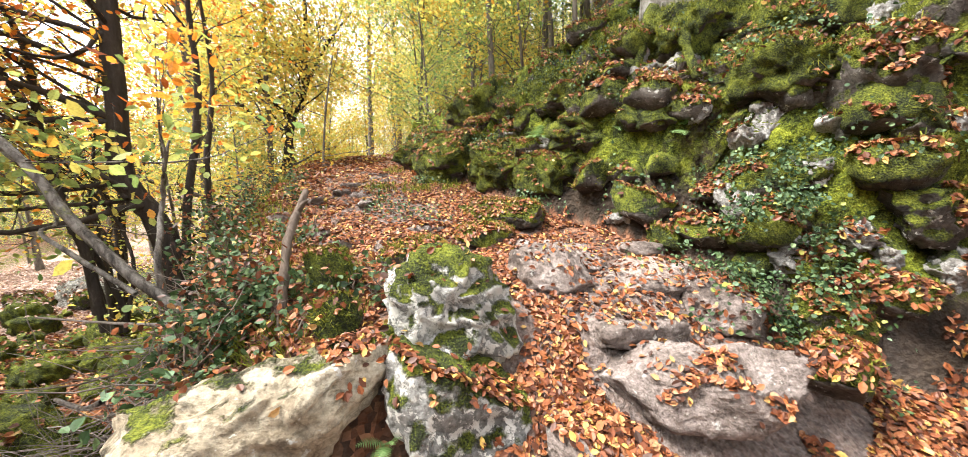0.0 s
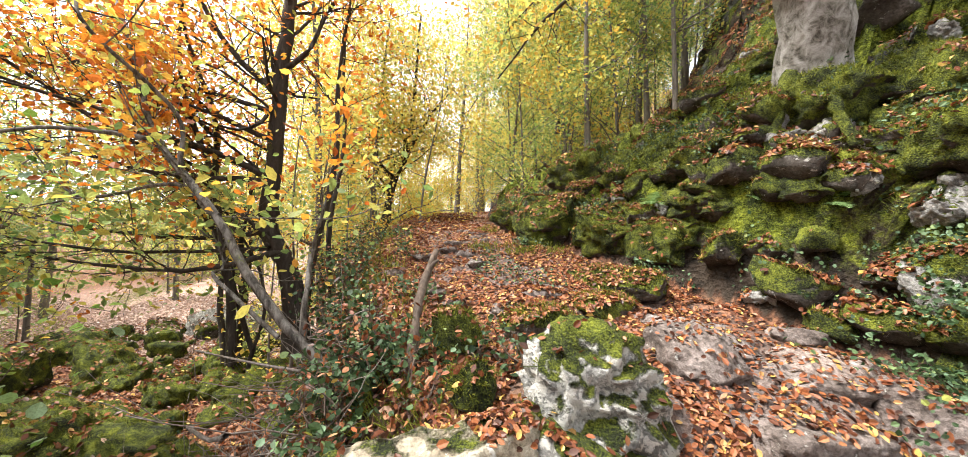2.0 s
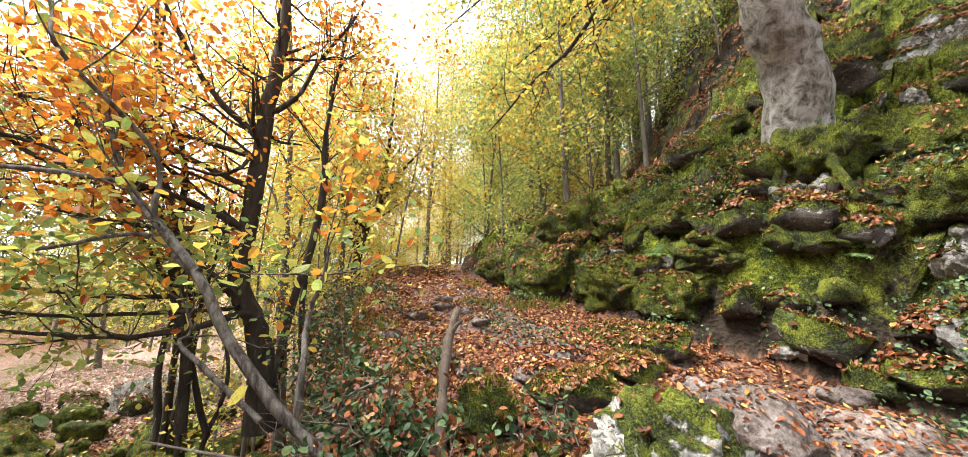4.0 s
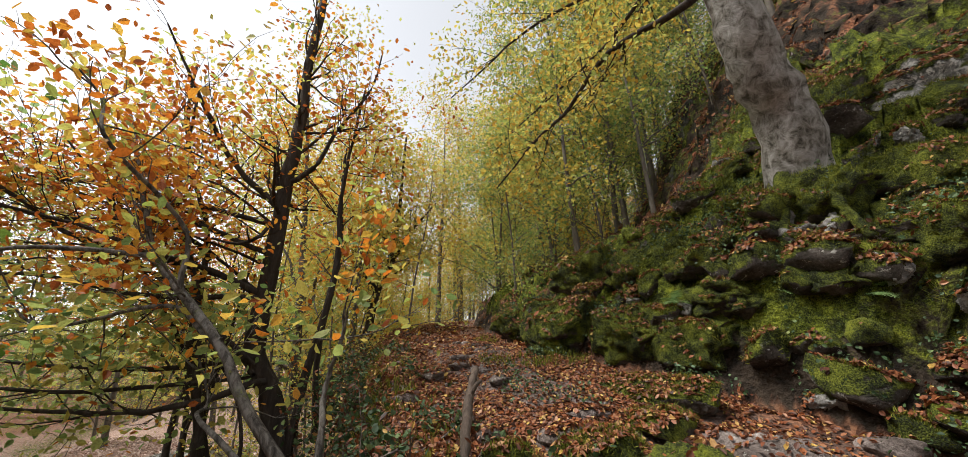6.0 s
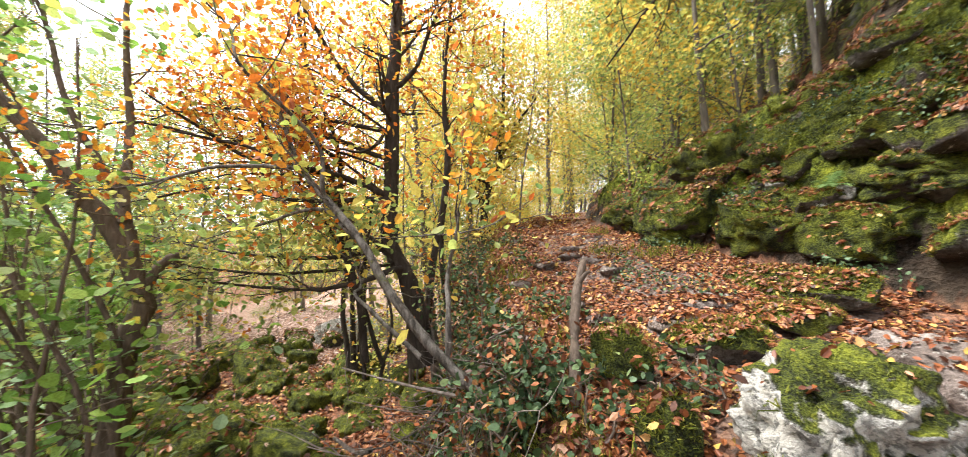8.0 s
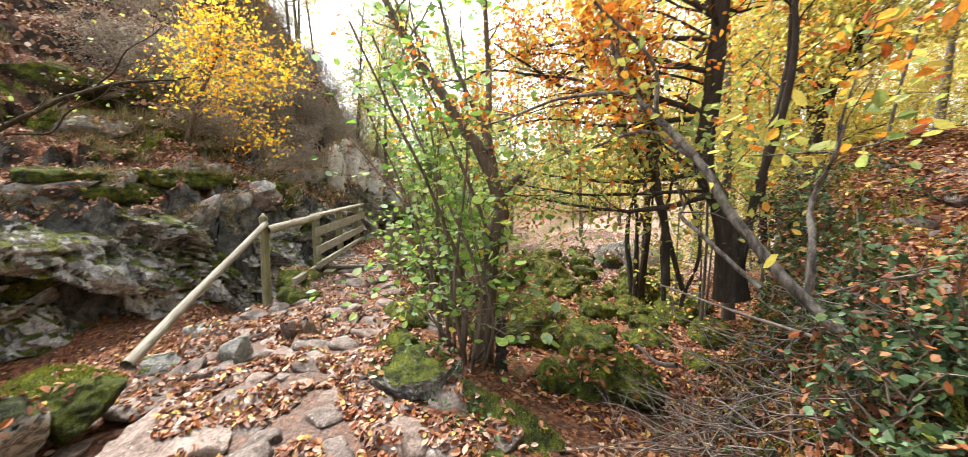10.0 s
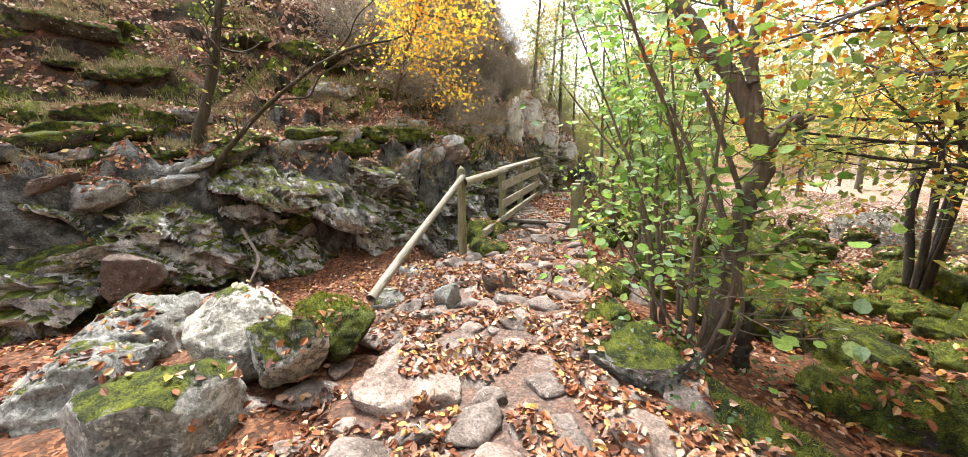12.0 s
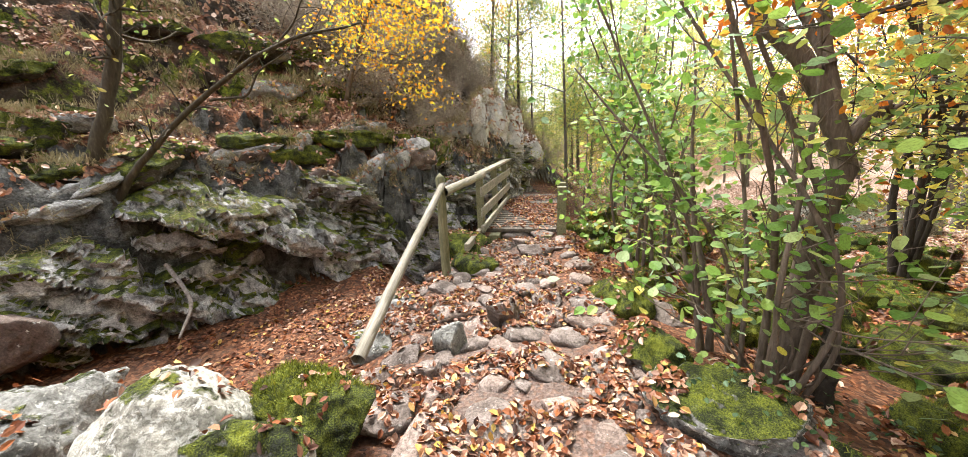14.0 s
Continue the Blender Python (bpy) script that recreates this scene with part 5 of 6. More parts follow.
limb_tree("dark_tree", (-2.0, 3.15, 0.75), "dark-barked leaning tree with copper and yellow leaves", bark_dark, [
    ([(-1.98, 3.2, 0.7), (-2.03, 3.12, 1.3), (-2.14, 2.98, 1.63), (-2.08, 2.91, 2.28), (-2.04, 2.9, 2.91), (-2.03, 2.93, 3.62), (-2.0, 2.94, 4.9)], 0.085, 0.03, 0.6),
    ([(-2.04, 2.99, 1.47), (-2.33, 2.72, 1.40), (-2.74, 2.49, 1.33), (-3.3, 2.15, 1.45)], 0.026, 0.006, 0.45),
    ([(-2.12, 2.92, 2.03), (-2.4, 2.59, 2.17), (-2.73, 2.36, 2.3), (-3.0, 1.95, 2.36)], 0.024, 0.006, 0.35),
    ([(-2.07, 2.9, 2.64), (-2.37, 2.77, 2.91), (-2.6, 2.6, 3.4), (-2.8, 2.4, 3.9)], 0.026, 0.006, 0.2),
    ([(-2.05, 2.9, 2.82), (-1.82, 2.91, 3.05), (-1.55, 2.92, 3.5), (-1.4, 2.9, 4.0)], 0.022, 0.005, 0.3),
    ([(-2.35, 2.94, 0.75), (-2.32, 2.92, 1.38), (-2.5, 2.89, 1.83), (-2.7, 2.86, 2.46), (-2.83, 2.83, 3.05), (-2.9, 2.8, 3.9)], 0.034, 0.01, 0.5),
    ([(-1.93, 3.16, 0.95), (-1.85, 3.15, 1.85), (-1.75, 3.14, 2.48), (-1.66, 3.13, 3.01), (-1.6, 3.1, 3.8)], 0.03, 0.008, 0.55),
    ([(-2.03, 3.74, 1.0), (-2.02, 3.72, 2.2), (-1.99, 3.7, 3.6)], 0.03, 0.01, 0.5),
    ([(-2.3, 3.1, 0.7), (-2.55, 2.9, 1.6), (-2.75, 2.6, 2.3), (-3.1, 2.3, 2.9)], 0.02, 0.006, 0.45),
    ([(-2.4, 3.0, 0.6), (-2.45, 3.05, 1.4), (-2.4, 3.2, 2.4)], 0.018, 0.006, 0.6),
    ([(-2.25, 3.0, 0.6), (-2.2, 3.0, 1.3), (-2.45, 2.7, 2.0)], 0.016, 0.005, 0.6),
    ([(-2.1, 3.0, 1.75), (-2.2, 2.95, 2.04), (-2.78, 2.75, 2.27), (-3.06, 2.5, 2.35), (-3.21, 2.3, 2.48), (-3.4, 2.0, 2.7)], 0.030, 0.007, 0.4),
    ([(-2.36, 2.85, 1.3), (-2.4, 2.75, 1.8), (-2.52, 2.7, 2.31), (-2.68, 2.7, 2.85), (-2.73, 2.7, 3.6)], 0.024, 0.008, 0.5),
    ([(-2.1, 2.95, 1.62), (-2.7, 2.8, 1.56), (-3.4, 2.7, 1.62), (-4.2, 2.5, 1.78)], 0.022, 0.005, 0.4),
    ([(-2.1, 2.92, 2.0), (-2.7, 2.6, 2.02), (-3.3, 2.35, 2.05), (-4.0, 2.15, 2.0)], 0.020, 0.005, 0.3),
    ([(-2.08, 2.9, 2.3), (-2.7, 2.55, 2.45), (-3.3, 2.15, 2.5), (-3.9, 1.85, 2.42)], 0.020, 0.005, 0.3),
    ([(-2.06, 2.9, 2.5), (-2.8, 2.7, 2.7), (-3.5, 2.5, 2.75), (-4.2, 2.3, 2.65)], 0.020, 0.005, 0.3),
    ([(-2.12, 2.95, 1.5), (-2.7, 2.55, 1.45), (-3.3, 2.3, 1.52), (-3.8, 2.1, 1.62)], 0.016, 0.004, 0.4),
    *fan,
], beech_leaf, 10500, 0.043, 0.08, 41, sparse=0.8, low=2.0, under=(lime_leaf, 2600), flat=0.45)

limb_tree("pale_tree", (-0.93, 1.86, 0.95), "pale-barked tree leaning out over the gully", bark_pale, [
    ([(-0.8, 1.9, 0.86), (-0.93, 1.84, 0.99), (-1.12, 1.82, 1.15), (-1.36, 1.81, 1.41), (-1.52, 1.82, 1.64), (-1.88, 1.89, 1.96), (-2.02, 1.92, 2.13), (-2.2, 2.0, 2.4), (-2.5, 2.1, 2.9)], 0.024, 0.010, 0.6),
    ([(-1.52, 1.82, 1.66), (-2.19, 2.02, 1.79), (-3.05, 2.25, 1.9)], 0.014, 0.004, 0.3),
    ([(-1.31, 1.96, 1.12), (-1.73, 2.07, 1.38), (-1.85, 2.15, 1.6)], 0.012, 0.004, 0.6),
    ([(-1.12, 1.85, 1.12), (-1.14, 1.9, 1.45), (-1.1, 1.94, 1.75)], 0.016, 0.006, 0.9),
    ([(-1.95, 1.9, 2.02), (-2.35, 1.78, 2.05), (-2.8, 1.66, 1.95), (-3.3, 1.4, 1.94)], 0.012, 0.004, 0.2),
    ([(-1.75, 1.86, 1.84), (-1.85, 1.7, 2.3), (-2.1, 1.5, 2.7)], 0.012, 0.004, 0.3),
], beech_leaf, 1900, 0.046, 0.08, 42, 0.4, low=1.9, under=(lime_leaf, 500))

limb_tree("far_beech", (-2.95, 7.4, 1.7), "forked beech with yellow leaves at the trail side", bark_dark, [
    ([(-3.0, 7.35, 1.6), (-2.95, 7.4, 2.2), (-2.86, 7.53, 2.8), (-2.6, 7.5, 3.5), (-2.5, 7.4, 4.6), (-2.4, 7.3, 6.0)], 0.085, 0.02, 0.35),
    ([(-2.86, 7.53, 2.8), (-3.3, 7.4, 3.4), (-3.5, 7.3, 4.6)], 0.05, 0.015, 0.3),
    ([(-2.9, 7.5, 2.55), (-3.5, 7.3, 2.95), (-4.1, 7.1, 3.5)], 0.04, 0.01, 0.3),
    ([(-2.6, 7.5, 3.4), (-2.1, 7.2, 4.0), (-1.6, 6.9, 4.4)], 0.04, 0.01, 0.3),
], yellow_leaf, 7000, 0.07, 0.22, 43, 0.9)

# limbs get dark bark so their colour gives the backlit silhouette
beech = limb_tree("bank_beech", (1.42, 2.72, 2.45), "leaning beech with smooth grey bark on the mossy bank", bark_beech, [
    ([(1.46, 2.78, 2.25), (1.42, 2.68, 2.62), (1.27, 2.52, 3.15), (1.08, 2.38, 3.62), (0.9, 2.3, 4.6), (0.8, 2.3, 7.0)], 0.19, 0.12, 0.97),
    ([(1.0, 2.36, 3.9), (0.74, 2.5, 3.75), (0.38, 2.87, 3.8), (0.1, 3.15, 3.55), (-0.15, 3.31, 3.33), (-0.5, 3.6, 3.05)], 0.03, 0.006, 0.35),
    ([(0.9, 2.3, 4.4), (0.6, 2.9, 4.15), (0.1, 3.5, 4.0), (-0.5, 4.2, 3.8)], 0.02, 0.005, 0.3),
    ([(0.9, 2.3, 4.5), (0.4, 2.7, 4.35), (-0.3, 3.1, 4.2), (-0.9, 3.4, 3.9)], 0.02, 0.005, 0.3),
    ([(0.86, 2.3, 4.8), (0.9, 3.4, 4.6), (0.5, 4.6, 4.4)], 0.025, 0.006, 0.2),
], yellow_leaf, 7500, 0.042, 0.11, 44, 0.5, sparse=1.3, silhouette_bark=bark_dark)
_s = store_new()
tube(_s, curve_points([(1.36, 2.62, 3.05), (1.34, 2.72, 2.86), (1.34, 2.80, 2.66), (1.32, 2.83, 2.52)], 14), 0.085, 0.05, 12, 0.2)
part("buttress", wood_mesh("buttress", _s), bark_beech, beech, "pale buttress root").location = -beech.location
for _k, _q in enumerate(([(1.30, 2.66, 2.66), (1.18, 2.58, 2.42), (1.12, 2.55, 2.2)], [(1.42, 2.60, 2.55), (1.55, 2.40, 2.40), (1.7, 2.2, 2.36)], [(1.55, 2.7, 2.6), (1.85, 2.5, 2.55), (2.15, 2.35, 2.6)], [(1.38, 2.58, 2.56), (1.32, 2.42, 2.36), (1.34, 2.3, 2.1)], [(1.5, 2.66, 2.56), (1.8, 2.7, 2.6), (2.2, 2.6, 2.75)])):
    _s = store_new()
    tube(_s, curve_points(_q, 14), 0.05, 0.022, 10, 0.3)
    part("root", wood_mesh("root", _s), stone_green, beech, "moss-covered root").location = -beech.location


# hazel at the path
hz = [([(-3.13, 1.72, 0.0), (-3.11, 1.79, 0.94), (-3.11, 1.87, 1.45), (-3.43, 1.64, 2.11), (-3.89, 1.33, 2.87), (-4.17, 1.2, 3.5)], 0.07, 0.024, 0.65),
      ([(-3.11, 1.87, 1.42), (-3.05, 2.0, 1.55), (-3.0, 2.06, 1.6)], 0.035, 0.012, 0.97),
      ([(-3.13, 1.84, 1.5), (-3.33, 1.88, 2.4), (-3.44, 1.94, 3.5)], 0.034, 0.014, 0.6),
      ([(-3.18, 1.82, 1.8), (-3.44, 1.77, 2.3), (-3.78, 1.6, 3.3)], 0.03, 0.012, 0.5)]
hr = np.random.default_rng(51)
for _k in range(10):
    _a, _b = hr.uniform(-0.32, 0.25), hr.uniform(-0.25, 0.2)
    _l = hr.normal(size=2) * 0.35 + np.array([-0.45, -0.22])
    _h = hr.uniform(1.6, 3.2)
    hz.append(([(-3.2 + _a, 1.62 + _b, 0.0), (-3.25 + _a * 1.4, 1.6 + _b * 1.4, _h * 0.4), (-3.25 + _a * 1.5 + _l[0], 1.6 + _b * 1.5 + _l[1], _h)], hr.uniform(0.014, 0.03), 0.006, 0.25))
for _x, _y, _z in ((-2.5, 1.55, 0.62), (-2.75, 1.35, 0.75), (-2.6, 1.75, 0.6), (-3.3, 0.95, 0.75), (-3.7, 1.05, 0.9)):
    hz.append(([(-3.12, 1.6, 0.1), ((-3.12 + _x) / 2, (1.6 + _y) / 2, _z * 0.75), (_x, _y, _z)], 0.009, 0.003, 0.5))
limb_tree("hazel", (-3.15, 1.68, 0.08), "many-stemmed hazel with large green leaves", bark_brown, hz, hazel_leaf, 1250, 0.062, 0.10, 52, 0.45, "hazel", 2, "stem", 0.55, 0.95, flat=0.36)
far_hz = []
for _k in range(9):
    _a, _l, _h = hr.normal(size=2) * 0.16, hr.normal(size=2) * 0.4, hr.uniform(2.0, 3.8)
    far_hz.append(([(-5.3 + _a[0], 2.55 + _a[1], -0.1), (-5.3 + _a[0] * 1.6, 2.5 + _a[1] * 1.6, _h * 0.45), (-5.35 + _a[0] * 1.6 + _l[0], 2.4 + _a[1] * 1.6 + _l[1], _h)], hr.uniform(0.014, 0.028), 0.006, 0.2))
limb_tree("hazel", (-5.3, 2.55, -0.05), "slim many-stemmed hazel with light green leaves", bark_brown, far_hz, hazel_leaf, 2600, 0.062, 0.13, 62, 0.5, "hazel", 2, "stem", 0.6, 0.95)
cop = []
for _k in range(9):
    _a, _l, _h = hr.normal(size=2) * 0.12, hr.normal(size=2) * 0.55 + np.array([-0.1, -0.2]), hr.uniform(2.2, 4.2)
    cop.append(([(-4.45 + _a[0], 5.5 + _a[1], -0.25), (-4.45 + _a[0] * 2.2, 5.5 + _a[1] * 2.2, _h * 0.35), (-4.45 + _a[0] * 2.5 + _l[0] * 0.5, 5.5 + _a[1] * 2.5 + _l[1] * 0.5, _h * 0.7), (-4.45 + _a[0] * 3 + _l[0], 5.5 + _a[1] * 3 + _l[1], _h)], hr.uniform(0.022, 0.05), 0.008, 0.45))
limb_tree("coppice_tree", (-4.45, 5.5, -0.2), "clump of dark stems with sparse orange leaves", bark_dark, cop, beech_leaf, 1500, 0.05, 0.14, 63, 0.5, "tree", 2, "stem", 0.5)
limb_tree("stump", (-2.95, 1.78, 0.05), "short dark broken stump beside the hazel", bark_dark, [([(-2.95, 1.78, 0.0), (-2.95, 1.79, 0.25), (-2.97, 1.8, 0.5)], 0.05, 0.035, 0.99)], None, 0, 0, 0, 53, 0.1, "stump")

# bare saplings in front of the cliff, and the bright beech above it
limb_tree("bare_sapling", (-6.1, -3.3, 0.15), "bare dark sapling in front of the cliff", bark_sapling, [
    ([(-6.15, -3.42, 0.0), (-6.3, -3.2, 0.75), (-6.42, -2.92, 1.49), (-6.6, -2.65, 2.4), (-6.78, -2.4, 3.6)], 0.085, 0.05, 0.75),
    ([(-6.1, -3.2, 0.05), (-6.2, -2.85, 0.85), (-6.32, -2.28, 1.66), (-6.27, -1.21, 2.46), (-6.31, -0.3, 2.75)], 0.05, 0.010, 0.45),
    ([(-6.3, -1.8, 2.0), (-6.2, -1.3, 2.15), (-6.1, -0.9, 2.6)], 0.014, 0.004, 0.3),
    ([(-6.28, -1.4, 2.3), (-6.3, -0.8, 2.9), (-6.3, -0.5, 3.3)], 0.012, 0.004, 0.3),
], lime_leaf, 160, 0.06, 0.12, 54, 0.5, "sapling", 2, "stem", 0.7)
limb_tree("cliff_beech", (-8.9, -0.6, 2.2), "young beech with bright yellow-orange leaves on the cliff", bark_brown, [
    ([(-8.95, -0.7, 2.0), (-8.7, -0.4, 2.9), (-8.4, -0.1, 3.6), (-8.1, 0.1, 4.6)], 0.04, 0.012, 0.2),
    ([(-8.6, -0.3, 3.0), (-8.1, 0.15, 2.8), (-7.7, 0.5, 2.4)], 0.02, 0.005, 0.2),
    ([(-8.5, -0.2, 3.3), (-8.0, -0.3, 3.2), (-7.6, -0.2, 2.9)], 0.02, 0.005, 0.2),
    ([(-8.4, -0.1, 3.6), (-8.1, 0.5, 3.4), (-7.8, 0.9, 3.2)], 0.02, 0.005, 0.2),
], gold_leaf, 3400, 0.06, 0.15, 55, 0.6)

# bare twiggy heath on the cliff beside the bridge
hs = np.random.default_rng(57)
heath_st, heath_tips = store_new(), []
for _k in range(26):
    _d = hs.normal(size=3) * 0.7 + np.array([0, 0, 1.0])
    grow(heath_st, hs, hs.normal(size=3) * np.array([0.12, 0.12, 0.02]), _d / np.linalg.norm(_d), hs.uniform(0.4, 0.8), 0.006, 2, heath_tips, 0.0, 0.7, 4, 3)
heath = thing("heath_bush", (-9.2, -0.4, float(shape(np.array([-9.2]), np.array([-0.4]))[0])), "bare grey-brown twiggy bush on the cliff", "bush", "bare bushes on the cliff")
part("twig", wood_mesh("twig", heath_st), bark_heath, heath)
part("leaves", crown_mesh("leaves", heath_tips, 2600, 0.05, 0.045, hs, 0.35), heath_leaf, heath)
for _k in range(34):
    _x, _y = hs.uniform(-12.2, -9.4), hs.uniform(-1.5, 3.0)
    if side(np.array([_x]), np.array([_y]), CLIFF)[0] > 0.9:
        stand(heath, _x, _y, float(shape(np.array([_x]), np.array([_y]))[0]) - 0.05, hs, hs.uniform(0.6, 1.1))

for _k in range(110):
    _x, _y = hs.uniform(-16, -9.0), hs.uniform(-2.0, 5.5)
    if side(np.array([_x]), np.array([_y]), CLIFF)[0] > 0.7 and hs.random() < 0.75:
        stand(heath, _x, _y, float(shape(np.array([_x]), np.array([_y]))[0]) - 0.05, hs, hs.uniform(0.6, 1.3))

# ---- dead wood ----
pr = store_new()
tube(pr, curve_points([(-0.62, 1.70, 1.05), (-0.61, 1.76, 1.2), (-0.615, 1.84, 1.36), (-0.605, 1.93, 1.46), (-0.59, 1.98, 1.54)], 16), 0.022, 0.014, 9, 0.22, 0.4)
tube(pr, curve_points([(-0.605, 1.92, 1.455), (-0.58, 1.92, 1.49), (-0.565, 1.92, 1.50)], 6), 0.012, 0.006, 6)
tagged(part("broken_stem", wood_mesh("broken_stem", pr), bark_brown), "broken grey stem standing at the trail edge", "dead stem")
br = np.random.default_rng(61)
bs, bt = store_new(), []
for _k in range(120):
    _x, _y = br.uniform(-1.5, -0.85), br.uniform(1.55, 2.15)
    _d = br.normal(size=3) * np.array([1, 0.8, 0.35]) + np.array([-0.5, -0.1, -0.15])
    grow(bs, br, (_x, _y, floor_z(_x, _y) + br.uniform(0.04, 0.26)), _d / np.linalg.norm(_d), br.uniform(0.2, 0.55), br.uniform(0.0028, 0.006), 1, bt, 0.05, 0.7, 3, 3)
tagged(part("brushwood", wood_mesh("brushwood", bs), dead_wood), "tangle of bleached dead twigs under the pale tree", "brushwood", kind="stuff")
for _n, _pts, _r, _lab in (
        ("dead_branch", [(-1.03, 2.0, 1.0), (-1.0, 2.1, 1.02), (-1.06, 2.2, 0.93), (-1.2, 2.1, 0.75)], 0.016, "bleached crooked branch on the trail drop"),
        ("dead_branch", [(-1.9, 2.4, 0.42), (-2.1, 2.5, 0.33), (-2.3, 2.56, 0.36), (-2.5, 2.8, 0.2)], 0.018, "pale forked root end over the gully"),
        ("dead_branch", [(-1.08, 1.83, 1.02), (-1.41, 1.95, 1.0), (-1.83, 2.07, 1.0)], 0.008, "thin dead branch reaching over the gully"),
        ("dead_branch", [(-5.9, -2.3, 0.5), (-5.5, -2.0, 0.25), (-5.2, -2.0, 0.05)], 0.022, "fallen grey branch below the cliff"),
        ("dead_branch", [(-6.2, -3.3, 0.3), (-5.9, -4.0, 0.42), (-5.6, -4.8, 0.5)], 0.04, "dark fallen log under the cliff")):
    _s = store_new()
    tube(_s, curve_points(_pts, 14), _r, _r * 0.5, 7, 0.2)
    tagged(part(_n, wood_mesh(_n, _s), dead_wood if "dark" not in _lab else bark_dark), _lab, "branch")

# ---- footbridge and handrail ----


def board(size, seed=0, bevel=0.006):
    bm = bmesh.new()
    bmesh.ops.create_cube(bm, size=1)
    for v in bm.verts:
        v.co = Vector((v.co.x * size[0], v.co.y * size[1], v.co.z * size[2]))
    bmesh.ops.bevel(bm, geom=bm.edges[:], offset=bevel, segments=1, affect="EDGES")
    me = bpy.data.meshes.new("board")
    bm.to_mesh(me)
    bm.free()
    return me


BR = math.degrees(math.atan2(0.46, -0.888))
bridge = thing("footbridge", (-6.75, 1.07, 0.26), "weathered wooden footbridge with board railing", "footbridge")
bridge.rotation_euler = (0, 0, radians(BR))
# along x: away from the path; y negative: towards the right-hand side
for _k in range(22):
    _p = part("plank", board((0.095, 1.0, 0.045)), timber_deck, bridge)
    _p.location = (0.08 + _k * 0.145, -0.48, 0.0)
    _p.rotation_euler = (0, 0, radians(rng.uniform(-0.8, 0.8)))
for _y in (-0.15, -0.85):
    _p = part("beam", board((3.4, 0.14, 0.18)), timber_green, bridge)
    _p.location = (1.55, _y, -0.115)
for _k, _x in enumerate((0.02, 1.2, 2.4)):
    _p = part("post", board((0.09, 0.09, 0.98)), timber_green, bridge)
    _p.location = (_x, 0.05, 0.33)
for _n, _z, _h, _w in (("top_rail", 0.80, 0.04, 0.12), ("rail_board", 0.56, 0.13, 0.03), ("rail_board", 0.28, 0.13, 0.03), ("kerb_board", 0.05, 0.10, 0.05)):
    _p = part(_n, board((2.9, _w, _h)), timber_pale, bridge)
    _p.location = (1.33, 0.0 if _n != "top_rail" else 0.03, _z)
for _x in (0.0, 0.45):
    _p = part("post", board((0.12, 0.12, 0.7)), timber_green, bridge)
    _p.location = (_x, -1.05, 0.25)
_p = part("sill_board", board((0.9, 0.06, 0.09)), timber_pale, bridge)
_p.location = (-0.38, 0.06, 0.0)

rail = thing("handrail", (-5.74, 0.32, 0.0), "round-pole handrail of weathered wood by the path", "handrail")


def pole(name, a, b, r, parent, material):
    a, b = Vector(a), Vector(b)
    length = (b - a).length
    st = store_new()
    n = 14
    pts = np.stack([np.linspace(0, length, n), 0.006 * np.sin(np.linspace(0, 5, n)), 0.006 * np.cos(np.linspace(0, 4, n))], 1)
    tube(st, pts, r, r * 0.93, 12, 0.05)
    ob = part(name, wood_mesh(name, st), material, parent)
    ob.matrix_local = Matrix.Translation(a) @ (b - a).to_track_quat("X", "Z").to_matrix().to_4x4()
    return ob


pole("post", (0.05, 0.0, -0.15), (-0.03, 0.0, 1.14), 0.052, rail, timber_green)
pole("sloping_pole", (2.02, -0.85, 0.40), (-0.02, 0.02, 1.07), 0.037, rail, timber_grey)
pole("level_pole", (0.0, 0.03, 0.98), (-0.98, 0.74, 1.05), 0.05, rail, timber_pale)

# ---- undergrowth ----
lr = np.random.default_rng(71)


def scatter_leaves(name, count, pick, size, material, label, lift=0.01, tilt=0.35, keep=None, fat=0.62, minz=0.45):
    ps, ns = [], []
    for _ in range(count):
        x, y = pick(lr)
        h, nm, i = drop(x, y)
        if h is None or nm.z < minz or (keep and not keep(h, nm)) or (material is not ivy_leaf and solid_moss[i] > 0.7 and lr.random() < (0.4 if h.x > -1.2 else 0.8)):
            continue
        ps.append((h.x, h.y, h.z)), ns.append((nm.x, nm.y, nm.z))
    ps, ns = np.array(ps), np.array(ns)
    n = len(ps)
    ps = ps + ns * (lift * lr.uniform(0.3, 2.2, n))[:, None]
    ns = ns + lr.normal(size=(n, 3)) * tilt
    ob = part(name, leaf_mesh(name, ps, ns, lr.uniform(0.6, 1.25, n) * size, lr, fat, 0.22, True), material)
    tagged(ob, label, "leaves", kind="stuff")


def trail_spot(r):
    y = 0.9 + 4.6 * r.random() ** 1.25
    x0 = float(np.interp(y, [0.85, 1.3, 1.9, 2.6, 4.0, 7.0], [0.2, -0.35, -0.75, -1.15, -1.65, -2.6]))
    x1 = (0.15 if y > 1.75 else 0.5) + float(np.interp(y, [0.3, 1.45, 2.1, 2.75, 3.3, 4.1, 5.5, 9], [2.6, 1.5, 1.2, 0.75, 0.35, -0.1, -0.55, -1.1]))
    return r.uniform(x0, x1), y


def patchy(scale, cut, seed):
    def keep(h, nm):
        return noise.noise((h.x * scale, h.y * scale, seed)) > cut
    return keep


